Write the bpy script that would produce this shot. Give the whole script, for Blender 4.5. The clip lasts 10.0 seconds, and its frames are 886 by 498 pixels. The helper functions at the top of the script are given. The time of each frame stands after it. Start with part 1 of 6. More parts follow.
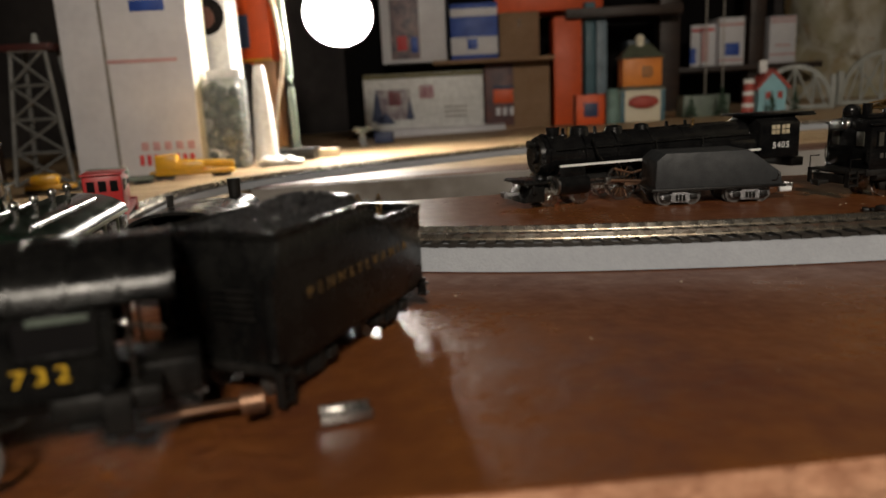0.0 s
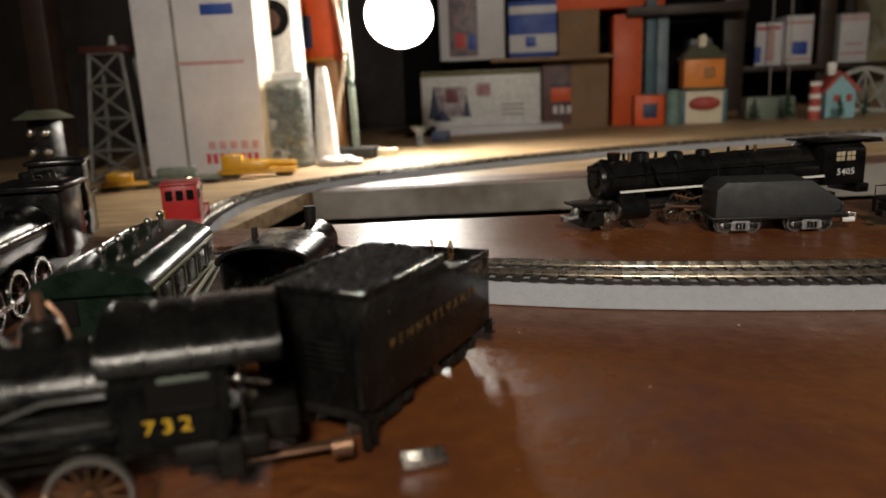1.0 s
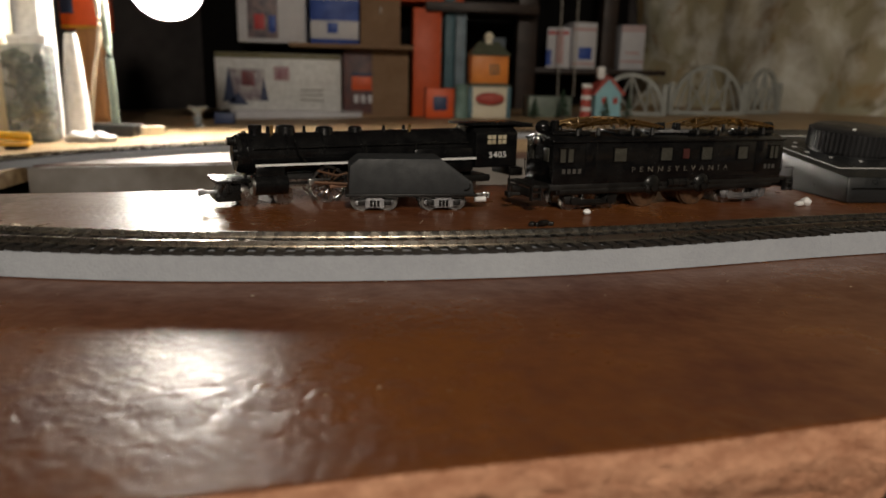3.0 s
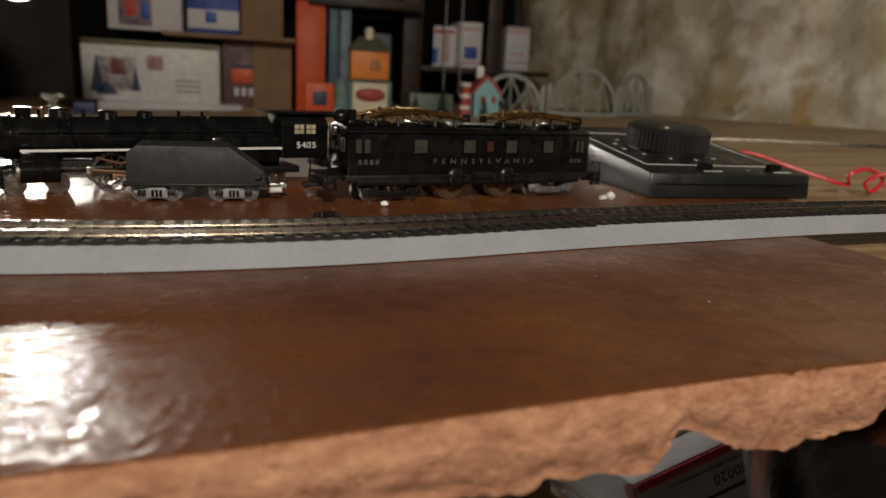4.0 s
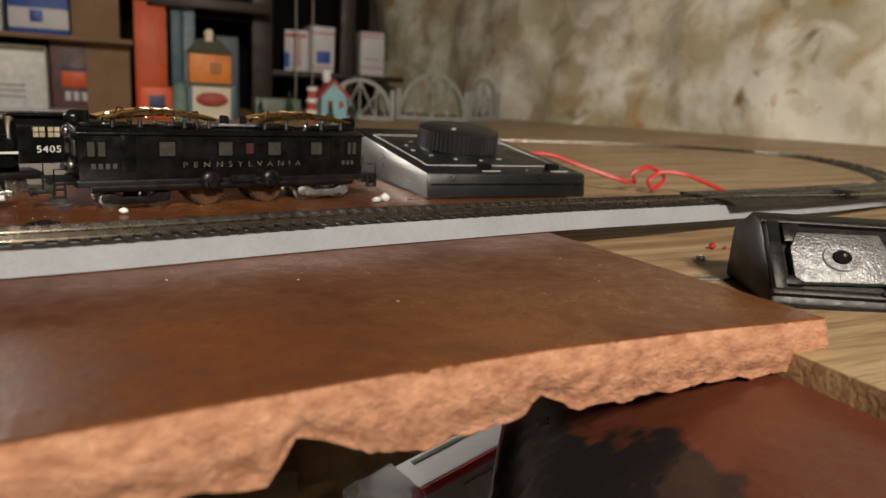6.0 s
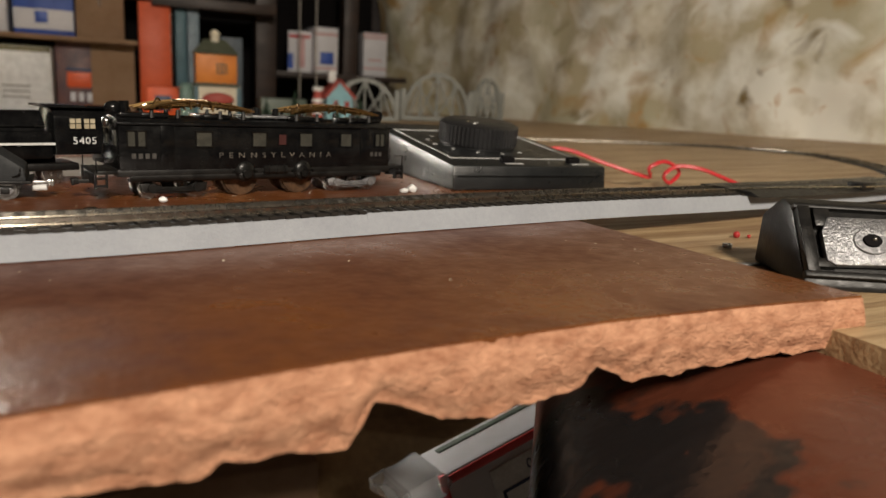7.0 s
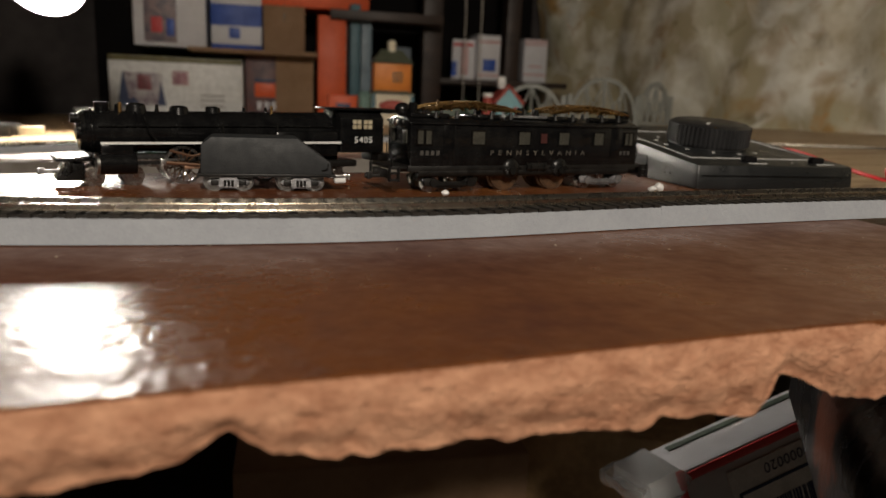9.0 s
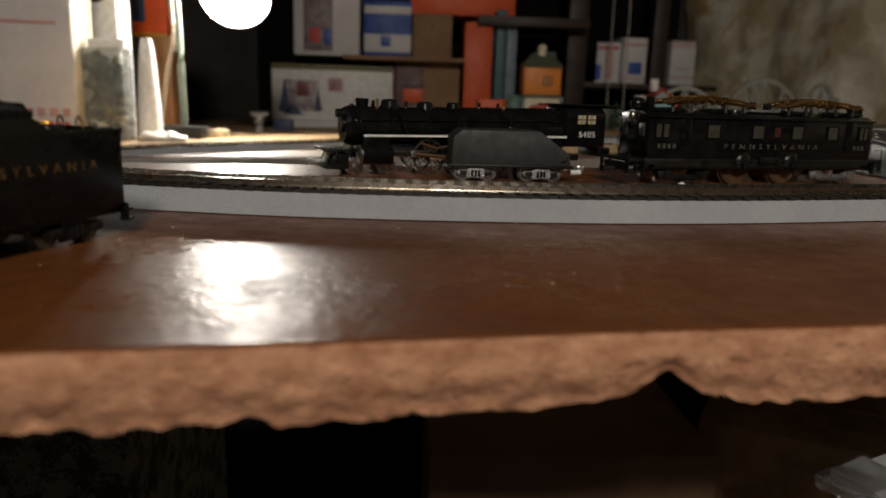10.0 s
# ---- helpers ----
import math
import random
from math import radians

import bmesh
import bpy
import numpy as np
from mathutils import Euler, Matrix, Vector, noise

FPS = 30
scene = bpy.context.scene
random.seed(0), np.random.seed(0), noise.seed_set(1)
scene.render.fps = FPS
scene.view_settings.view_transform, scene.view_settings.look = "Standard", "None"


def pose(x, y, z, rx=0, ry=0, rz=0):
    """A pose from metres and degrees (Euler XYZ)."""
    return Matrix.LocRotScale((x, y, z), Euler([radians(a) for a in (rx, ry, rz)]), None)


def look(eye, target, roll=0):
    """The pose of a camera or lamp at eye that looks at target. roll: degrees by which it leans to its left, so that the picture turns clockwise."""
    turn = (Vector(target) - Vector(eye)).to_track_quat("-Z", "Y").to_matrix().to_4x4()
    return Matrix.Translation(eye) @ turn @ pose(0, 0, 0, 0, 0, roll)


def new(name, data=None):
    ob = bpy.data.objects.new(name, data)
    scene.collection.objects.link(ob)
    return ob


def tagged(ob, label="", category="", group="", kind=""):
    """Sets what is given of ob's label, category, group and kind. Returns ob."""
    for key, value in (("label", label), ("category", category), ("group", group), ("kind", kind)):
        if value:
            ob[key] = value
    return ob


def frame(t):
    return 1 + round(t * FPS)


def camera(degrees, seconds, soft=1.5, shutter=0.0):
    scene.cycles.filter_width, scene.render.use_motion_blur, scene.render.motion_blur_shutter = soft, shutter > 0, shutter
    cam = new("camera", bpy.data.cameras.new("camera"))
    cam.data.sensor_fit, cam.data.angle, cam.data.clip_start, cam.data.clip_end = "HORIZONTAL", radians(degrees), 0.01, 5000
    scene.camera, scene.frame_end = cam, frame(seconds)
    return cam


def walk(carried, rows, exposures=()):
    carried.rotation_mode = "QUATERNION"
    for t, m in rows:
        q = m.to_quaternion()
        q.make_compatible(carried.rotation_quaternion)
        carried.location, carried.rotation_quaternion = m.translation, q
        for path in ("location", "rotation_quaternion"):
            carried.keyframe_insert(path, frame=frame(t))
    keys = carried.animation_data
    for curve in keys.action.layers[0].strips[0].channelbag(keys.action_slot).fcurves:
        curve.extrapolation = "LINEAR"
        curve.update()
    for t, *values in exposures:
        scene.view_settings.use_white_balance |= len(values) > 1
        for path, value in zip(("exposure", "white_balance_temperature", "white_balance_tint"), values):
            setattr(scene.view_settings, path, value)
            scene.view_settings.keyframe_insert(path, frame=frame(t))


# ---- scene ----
cam = camera(63.5, 10.0)
PATH = [
    (0, (0.0632, 0.0754, 0.0703), (-0.0581, 2.0742, -0.3683), -2.77),
    (0.5, (0.0546, 0.0691, 0.0822), (-0.1910, 2.0523, -0.3751), -2.67),
    (1, (0.0591, 0.0637, 0.0909), (-0.2090, 2.0443, -0.3652), -2.31),
    (1.5, (0.0758, 0.0699, 0.0900), (-0.1386, 2.0570, -0.3663), -1.57),
    (2, (0.1021, 0.0780, 0.0834), (-0.0653, 2.0684, -0.3781), -1.16),
    (2.5, (0.1357, 0.0809, 0.0797), (0.1454, 2.0759, -0.3917), 0.08),
    (3, (0.1750, 0.0817, 0.0766), (0.3736, 2.0646, -0.4045), 1.31),
    (3.2, (0.1882, 0.0836, 0.0758), (0.4572, 2.0580, -0.4058), 1.90),
    (4.5, (0.2682, 0.0803, 0.0720), (0.8372, 1.9935, -0.3956), 3.15),
    (5, (0.2948, 0.0732, 0.0744), (0.9849, 1.9486, -0.3827), 3.28),
    (5.5, (0.3083, 0.0725, 0.0745), (1.0833, 1.9174, -0.3708), 3.35),
    (7, (0.2864, 0.0706, 0.0657), (1.0838, 1.9088, -0.3678), 3.18),
    (7.5, (0.2649, 0.0712, 0.0637), (0.9958, 1.9373, -0.3678), 2.98),
    (8, (0.2549, 0.0719, 0.0609), (0.9088, 1.9659, -0.3724), 2.82),
    (8.5, (0.2348, 0.0745, 0.0563), (0.7891, 2.0002, -0.3763), 2.73),
    (9, (0.2085, 0.0732, 0.0584), (0.6407, 2.0298, -0.3746), 2.40),
    (9.5, (0.1615, 0.0667, 0.0582), (0.3739, 2.0592, -0.3743), 1.34),
    (10, (0.1370, 0.0615, 0.0492), (0.2342, 2.0641, -0.3785), 1.87),
]
walk(cam, [(t, look(eye, target, roll)) for t, eye, target, roll in PATH],
     exposures=[(0.0, -0.25), (1.0, -0.15), (1.5, -0.08), (2.0, -0.18), (2.5, -0.35), (3.0, -0.38), (4.5, 0.0), (5.0, 0.18), (5.5, 0.42), (7.0, 0.5), (7.5, 0.5), (8.0, 0.25), (8.5, 0.05), (9.0, -0.1), (9.5, -0.1), (10.0, -0.7)])

cam.data.dof.use_dof, cam.data.dof.focus_distance, cam.data.dof.aperture_fstop = True, 0.36, 11.0

# ---- light ----
world = bpy.data.worlds.new("world")
scene.world = world
world.use_nodes = True
world.node_tree.nodes["Background"].inputs[0].default_value = (0.9, 0.75, 0.6, 1)
world.node_tree.nodes["Background"].inputs[1].default_value = 0.004


def area_light(name, eye, target, size, watts, color):
    d = bpy.data.lights.new(name, "AREA")
    d.size, d.energy, d.color = size, watts, color
    ob = new(name, d)
    ob.matrix_world = look(eye, target)
    return ob


# a warm room lamp hangs behind and above the viewer
area_light("room_lamp_light", (0.25, -1.12, 1.00), (0.6, 0.8, 0.0), 0.25, 33.0, (1.0, 0.89, 0.75))
BULB_POWER = 420.0


# ---- materials ----
def mat(name, base, rough=0.5, metal=0.0, other=None, scale=60.0, mix=0.5, stretch=(1, 1, 1), bump=0.0,
        bump_scale=300.0, spec=0.5, rough_var=0.1, fine=6.0, coat=0.0):
    """A procedural surface: two tones mixed by a large and a fine noise, with relief."""
    m = bpy.data.materials.new(name)
    m.use_nodes = True
    n, l = m.node_tree.nodes, m.node_tree.links
    bs = n["Principled BSDF"]
    other = other or tuple(c * 0.6 for c in base)
    co = n.new("ShaderNodeTexCoord")
    mp = n.new("ShaderNodeMapping")
    mp.inputs["Scale"].default_value = stretch
    l.new(co.outputs["Object"], mp.inputs[0])
    a, b = n.new("ShaderNodeTexNoise"), n.new("ShaderNodeTexNoise")
    for t, s in ((a, scale), (b, scale * fine)):
        t.inputs["Scale"].default_value, t.inputs["Detail"].default_value = s, 5
        l.new(mp.outputs[0], t.inputs["Vector"])
    add = n.new("ShaderNodeMath")
    add.operation = "MULTIPLY_ADD"
    l.new(b.outputs[0], add.inputs[0])
    add.inputs[1].default_value = 0.5
    l.new(a.outputs[0], add.inputs[2])
    ramp = n.new("ShaderNodeMapRange")
    ramp.inputs[1].default_value, ramp.inputs[2].default_value = 0.75 - 0.3 * mix, 0.75 + 0.3 * mix
    l.new(add.outputs[0], ramp.inputs[0])
    mx = n.new("ShaderNodeMix")
    mx.data_type = "RGBA"
    l.new(ramp.outputs[0], mx.inputs[0])
    mx.inputs[6].default_value, mx.inputs[7].default_value = (*base, 1), (*other, 1)
    l.new(mx.outputs[2], bs.inputs["Base Color"])
    rr = n.new("ShaderNodeMapRange")
    rr.inputs[1].default_value, rr.inputs[2].default_value = 0.5, 1.0
    rr.inputs[3].default_value, rr.inputs[4].default_value = max(0.02, rough - rough_var), min(1, rough + rough_var)
    l.new(add.outputs[0], rr.inputs[0])
    l.new(rr.outputs[0], bs.inputs["Roughness"])
    bs.inputs["Metallic"].default_value = metal
    bs.inputs["Specular IOR Level"].default_value = spec
    bs.inputs["Coat Weight"].default_value = coat
    if bump:
        t = n.new("ShaderNodeTexNoise")
        t.inputs["Scale"].default_value, t.inputs["Detail"].default_value = bump_scale, 4
        l.new(mp.outputs[0], t.inputs["Vector"])
        bp = n.new("ShaderNodeBump")
        bp.inputs["Strength"].default_value, bp.inputs["Distance"].default_value = bump, 0.002
        l.new(t.outputs[0], bp.inputs["Height"])
        l.new(bp.outputs[0], bs.inputs["Normal"])
    return m


def glow(name, color, strength):
    m = bpy.data.materials.new(name)
    m.use_nodes = True
    bs = m.node_tree.nodes["Principled BSDF"]
    bs.inputs["Base Color"].default_value = (*color, 1)
    bs.inputs["Emission Color"].default_value = (*color, 1)
    bs.inputs["Emission Strength"].default_value = strength
    return m


def glass(name, color, rough=0.05):
    m = bpy.data.materials.new(name)
    m.use_nodes = True
    bs = m.node_tree.nodes["Principled BSDF"]
    bs.inputs["Base Color"].default_value = (*color, 1)
    bs.inputs["Roughness"].default_value = rough
    bs.inputs["Transmission Weight"].default_value = 0.85
    return m


HARDBOARD = mat("hardboard_face", (0.185, 0.066, 0.018), 0.35, other=(0.085, 0.024, 0.009), scale=13, fine=9, mix=0.75,
                bump=0.17, bump_scale=300, rough_var=0.17, spec=0.55)
FIBRE = mat("torn_fibre", (0.60, 0.325, 0.20), 0.95, other=(0.32, 0.145, 0.083), scale=190, fine=3, mix=0.8, stretch=(0.6, 0.6, 1.2), bump=0.7, bump_scale=900, spec=0.1)
PLYWOOD = mat("plywood", (0.50, 0.36, 0.20), 0.5, other=(0.25, 0.15, 0.075), scale=9, fine=6, stretch=(0.6, 9, 9), mix=0.55, bump=0.3, bump_scale=60)
FOAM = mat("foam_riser", (0.35, 0.37, 0.40), 0.85, other=(0.28, 0.295, 0.325), scale=30, fine=14, mix=1.0, bump=0.25, bump_scale=900, spec=0.2)
RAIL = mat("nickel_rail", (0.62, 0.58, 0.51), 0.26, 1.0, other=(0.42, 0.37, 0.31), scale=120)
TIE = mat("tie_plastic", (0.011, 0.009, 0.008), 0.5, other=(0.022, 0.019, 0.016), scale=200)
BLACK = mat("loco_black", (0.004, 0.004, 0.0042), 0.26, other=(0.009, 0.0088, 0.0082), scale=90, spec=0.28, bump=0.06, bump_scale=900)
GLOSS = mat("loco_gloss_black", (0.004, 0.004, 0.0044), 0.19, other=(0.008, 0.008, 0.008), scale=110, spec=0.3, bump=0.03, bump_scale=700)
MATTE = mat("tender_matte_black", (0.024, 0.026, 0.028), 0.62, other=(0.016, 0.018, 0.020), scale=140, fine=9, bump=0.12, bump_scale=1500)
SOOT = mat("dull_black", (0.006, 0.0057, 0.0055), 0.42, other=(0.012, 0.011, 0.010), scale=160, spec=0.3, bump=0.1, bump_scale=800)
COAL = mat("coal", (0.008, 0.008, 0.009), 0.32, other=(0.035, 0.035, 0.037), scale=400, bump=1.0, bump_scale=1200)
STEEL = mat("bright_steel", (0.55, 0.54, 0.52), 0.28, 1.0, other=(0.4, 0.39, 0.38), scale=200)
CAST = mat("cast_metal", (0.36, 0.36, 0.37), 0.42, 0.8, other=(0.2, 0.2, 0.21), scale=260, bump=0.4, bump_scale=900)
BRASS = mat("old_brass", (0.52, 0.33, 0.13), 0.32, 1.0, other=(0.3, 0.18, 0.07), scale=220)
COPPER = mat("copper_rod", (0.50, 0.30, 0.20), 0.38, 0.9, other=(0.34, 0.2, 0.13), scale=200)
YELLOW = mat("yellow_lettering", (0.72, 0.45, 0.03), 0.5, other=(0.6, 0.36, 0.02), scale=600)
GILT = mat("faded_gilt_lettering", (0.19, 0.11, 0.03), 0.5, other=(0.05, 0.03, 0.01), scale=500)
GREYLET = mat("worn_grey_lettering", (0.15, 0.13, 0.105), 0.5, other=(0.05, 0.045, 0.04), scale=500)
WHITE = mat("white_paint", (0.78, 0.78, 0.77), 0.45, other=(0.62, 0.62, 0.61), scale=80)
DARKSTEEL = mat("dull_steel_wheel", (0.22, 0.21, 0.20), 0.4, 0.8, other=(0.12, 0.115, 0.11), scale=200)
DARKBRASS = mat("dark_bronze_wheel", (0.24, 0.14, 0.08), 0.4, 0.7, other=(0.09, 0.055, 0.035), scale=200)
TOWERGREY = mat("dull_grey_tower", (0.13, 0.13, 0.125), 0.5, other=(0.09, 0.09, 0.085), scale=60)
MAROON = mat("dull_maroon", (0.045, 0.011, 0.010), 0.5, other=(0.05, 0.012, 0.010), scale=200)
WORNMARK = mat("worn_mark", (0.07, 0.065, 0.06), 0.5, other=(0.03, 0.028, 0.026), scale=400)
WINDOW = mat("dusty_window", (0.055, 0.054, 0.045), 0.3, other=(0.035, 0.034, 0.028), scale=300)
AMBER = mat("cream_window_card", (0.48, 0.42, 0.30), 0.5, other=(0.34, 0.28, 0.18), scale=200)
PLASTIC = mat("controller_plastic", (0.010, 0.011, 0.0115), 0.34, other=(0.010, 0.011, 0.0115), scale=60, bump=0.12, bump_scale=1800)
KNOB = mat("knob_plastic", (0.018, 0.018, 0.019), 0.36, other=(0.017, 0.017, 0.018), scale=80, bump=0.1, bump_scale=1500)
LABELW = mat("printed_white", (0.55, 0.55, 0.54), 0.5, other=(0.45, 0.45, 0.44), scale=300)
REDWIRE = mat("red_insulation", (0.62, 0.035, 0.04), 0.35, other=(0.5, 0.02, 0.03), scale=200)
GREYWIRE = mat("grey_insulation", (0.42, 0.39, 0.34), 0.4, other=(0.36, 0.33, 0.3), scale=200)
REDPAINT = mat("red_loco_paint", (0.42, 0.025, 0.025), 0.35, other=(0.34, 0.018, 0.02), scale=120)
GREENGLOSS = mat("dark_green_gloss", (0.004, 0.009, 0.006), 0.18, other=(0.009, 0.019, 0.012), scale=90)
OLIVE = mat("pale_green_side", (0.30, 0.32, 0.22), 0.35, other=(0.22, 0.24, 0.16), scale=120)
STONE = mat("rubble_wall", (0.84, 0.82, 0.73), 0.9, other=(0.47, 0.41, 0.27), scale=5.0, fine=2.6, mix=0.34, bump=1.0, bump_scale=26, spec=0.15)


def stain_wall():
    """Ochre stains and grey patches over the whitewash."""
    n, l = STONE.node_tree.nodes, STONE.node_tree.links
    bs = n["Principled BSDF"]
    src = bs.inputs["Base Color"].links[0].from_socket
    co = [k for k in n if k.type == "TEX_COORD"][0]
    for sc, lo, hi, col in ((2.4, 0.50, 0.64, (0.46, 0.43, 0.30, 1)), (6.5, 0.56, 0.72, (0.42, 0.27, 0.11, 1)), (5.2, 0.58, 0.70, (0.80, 0.79, 0.72, 1)), (7.5, 0.60, 0.72, (0.20, 0.14, 0.06, 1)), (17.0, 0.64, 0.76, (0.50, 0.30, 0.12, 1))):
        t = n.new("ShaderNodeTexNoise")
        t.inputs["Scale"].default_value, t.inputs["Detail"].default_value, t.inputs["Distortion"].default_value = sc, 6, 0.8
        l.new(co.outputs["Object"], t.inputs["Vector"])
        r = n.new("ShaderNodeMapRange")
        r.inputs[1].default_value, r.inputs[2].default_value = lo, hi
        l.new(t.outputs[0], r.inputs[0])
        mx = n.new("ShaderNodeMix")
        mx.data_type = "RGBA"
        l.new(r.outputs[0], mx.inputs[0])
        l.new(src, mx.inputs[6])
        mx.inputs[7].default_value = col
        src = mx.outputs[2]
    l.new(src, bs.inputs["Base Color"])


stain_wall()
WORNBLACK = mat("worn_black_varnish", (0.020, 0.018, 0.018), 0.30, other=(0.125, 0.036, 0.019), scale=15, fine=3, mix=0.10, bump=0.3, bump_scale=120)


def wear_through():
    """The black finish gives way to red wood across the edge, with ragged islands."""
    n, l = WORNBLACK.node_tree.nodes, WORNBLACK.node_tree.links
    ramp = [k for k in n if k.type == "MAP_RANGE" and k.outputs[0].links[0].to_node.type == "MIX"][0]
    src = ramp.inputs[0].links[0].from_socket
    co = [k for k in n if k.type == "TEX_COORD"][0]
    sx, mr, ad = n.new("ShaderNodeSeparateXYZ"), n.new("ShaderNodeMapRange"), n.new("ShaderNodeMath")
    l.new(co.outputs["Object"], sx.inputs[0])
    l.new(sx.outputs[0], mr.inputs[0])
    mr.inputs[1].default_value, mr.inputs[2].default_value = 0.0, 0.10
    mr.inputs[3].default_value, mr.inputs[4].default_value = -0.10, 0.22
    ad.operation = "ADD"
    l.new(src, ad.inputs[0]), l.new(mr.outputs[0], ad.inputs[1])
    l.new(ad.outputs[0], ramp.inputs[0])


wear_through()


def wrinkle_board():
    """Lifted wrinkles in patches of the board's skin."""
    n, l = HARDBOARD.node_tree.nodes, HARDBOARD.node_tree.links
    bs = n["Principled BSDF"]
    old = bs.inputs["Normal"].links[0].from_socket
    co = [k for k in n if k.type == "TEX_COORD"][0]
    w, m = n.new("ShaderNodeTexNoise"), n.new("ShaderNodeTexNoise")
    w.inputs["Scale"].default_value, w.inputs["Detail"].default_value, w.inputs["Distortion"].default_value = 150, 3, 0.8
    m.inputs["Scale"].default_value = 9
    l.new(co.outputs["Object"], w.inputs["Vector"]), l.new(co.outputs["Object"], m.inputs["Vector"])
    r, mul, bp = n.new("ShaderNodeMapRange"), n.new("ShaderNodeMath"), n.new("ShaderNodeBump")
    r.inputs[1].default_value, r.inputs[2].default_value = 0.42, 0.58
    l.new(m.outputs[0], r.inputs[0])
    mul.operation = "MULTIPLY"
    # the skin has blistered along the torn front of the sheet
    sx, near, both = n.new("ShaderNodeSeparateXYZ"), n.new("ShaderNodeMapRange"), n.new("ShaderNodeMath")
    l.new(co.outputs["Object"], sx.inputs[0]), l.new(sx.outputs[1], near.inputs[0])
    near.inputs[1].default_value, near.inputs[2].default_value = 0.265, 0.225
    near.inputs[3].default_value, near.inputs[4].default_value = 0.12, 1.0
    both.operation = "MULTIPLY"
    l.new(r.outputs[0], both.inputs[0]), l.new(near.outputs[0], both.inputs[1])
    l.new(w.outputs[0], mul.inputs[0]), l.new(both.outputs[0], mul.inputs[1])
    bp.inputs["Strength"].default_value, bp.inputs["Distance"].default_value = 0.45, 0.003
    l.new(mul.outputs[0], bp.inputs["Height"])
    l.new(old, bp.inputs["Normal"]), l.new(bp.outputs[0], bs.inputs["Normal"])


wrinkle_board()
CARTON = mat("brown_cardboard", (0.30, 0.19, 0.115), 0.8, other=(0.25, 0.155, 0.09), scale=20, spec=0.2)
WHITEBOX = mat("white_card_box", (0.66, 0.65, 0.68), 0.5, other=(0.58, 0.57, 0.60), scale=12)
ORANGEBOX = mat("orange_card_box", (0.75, 0.10, 0.012), 0.5, other=(0.62, 0.08, 0.01), scale=12)
BLUEPRINT = mat("blue_print", (0.03, 0.09, 0.42), 0.5, other=(0.02, 0.06, 0.3), scale=30)
REDPRINT = mat("red_print", (0.62, 0.06, 0.07), 0.5, other=(0.5, 0.05, 0.05), scale=30)
PINKPRINT = mat("faint_red_print", (0.60, 0.34, 0.34), 0.5, other=(0.5, 0.28, 0.28), scale=30)
NAVY = mat("navy_print", (0.018, 0.03, 0.09), 0.5, other=(0.03, 0.05, 0.12), scale=20)
TEALBOX = mat("teal_card", (0.07, 0.16, 0.20), 0.5, other=(0.05, 0.12, 0.15), scale=20)
DARKWOOD = mat("dark_shelf_wood", (0.035, 0.018, 0.012), 0.5, other=(0.02, 0.011, 0.008), scale=8, stretch=(1, 1, 5), bump=0.3, bump_scale=80)
# near-black for black parts, and for shade painted in openings and behind the shelves
BLACKVOID = mat("black_and_shade", (0.006, 0.0055, 0.006), 0.9, other=(0.009, 0.008, 0.008), scale=10, spec=0.08)
OLDWOOD = mat("worn_varnish_wood", (0.115, 0.030, 0.014), 0.45, other=(0.075, 0.020, 0.010), scale=10, fine=6, stretch=(5, 0.8, 3), mix=0.8, bump=0.25, bump_scale=90)
CREAMCARD = mat("cream_card", (0.72, 0.66, 0.52), 0.6, other=(0.64, 0.57, 0.43), scale=15)
PALEGREY = mat("pale_grey_paint", (0.31, 0.29, 0.27), 0.7, other=(0.13, 0.11, 0.09), scale=7, fine=5, mix=0.8, bump=0.3, bump_scale=60)
BROWNTOP = mat("brown_stained_board", (0.13, 0.06, 0.035), 0.5, other=(0.085, 0.04, 0.025), scale=8, stretch=(1, 6, 1))
BRIDGEGREY = mat("silver_grey_plastic", (0.30, 0.31, 0.29), 0.5, other=(0.24, 0.25, 0.23), scale=60)
HOUSEORANGE = mat("toy_orange", (0.72, 0.24, 0.03), 0.5, other=(0.62, 0.19, 0.025), scale=40)
HOUSEGREEN = mat("toy_dull_green", (0.10, 0.11, 0.075), 0.6, other=(0.075, 0.082, 0.055), scale=60)
HOUSEBLUE = mat("toy_light_blue", (0.28, 0.52, 0.58), 0.5, other=(0.22, 0.44, 0.5), scale=40)
ROOFRED = mat("toy_red", (0.42, 0.07, 0.05), 0.6, other=(0.33, 0.05, 0.04), scale=50)
PINE = mat("bottlebrush_green", (0.03, 0.07, 0.035), 0.8, other=(0.02, 0.045, 0.025), scale=150, bump=1.0, bump_scale=600)
MUSTARD = mat("yellow_toy_paint", (0.62, 0.33, 0.015), 0.35, other=(0.5, 0.25, 0.01), scale=60)
GREYGREEN = mat("grey_green_toy", (0.13, 0.16, 0.13), 0.5, other=(0.09, 0.11, 0.09), scale=80)
CEMENT = mat("dark_plaster", (0.05, 0.042, 0.04), 0.9, other=(0.03, 0.026, 0.026), scale=3, bump=0.5, bump_scale=30)
CONCRETE = mat("cellar_floor", (0.10, 0.09, 0.08), 0.85, other=(0.07, 0.062, 0.055), scale=4, bump=0.4, bump_scale=40)
CLEAR = glass("clear_plastic_film", (0.9, 0.92, 0.92), 0.12)
BULB = glow("lit_bulb", (1.0, 0.93, 0.82), BULB_POWER)
HEADLIGHT = glow("headlight", (1.0, 0.82, 0.55), 14.0)
NICKEL = mat("nickel_tyre", (0.55, 0.53, 0.50), 0.3, 0.85, other=(0.4, 0.38, 0.36), scale=200)
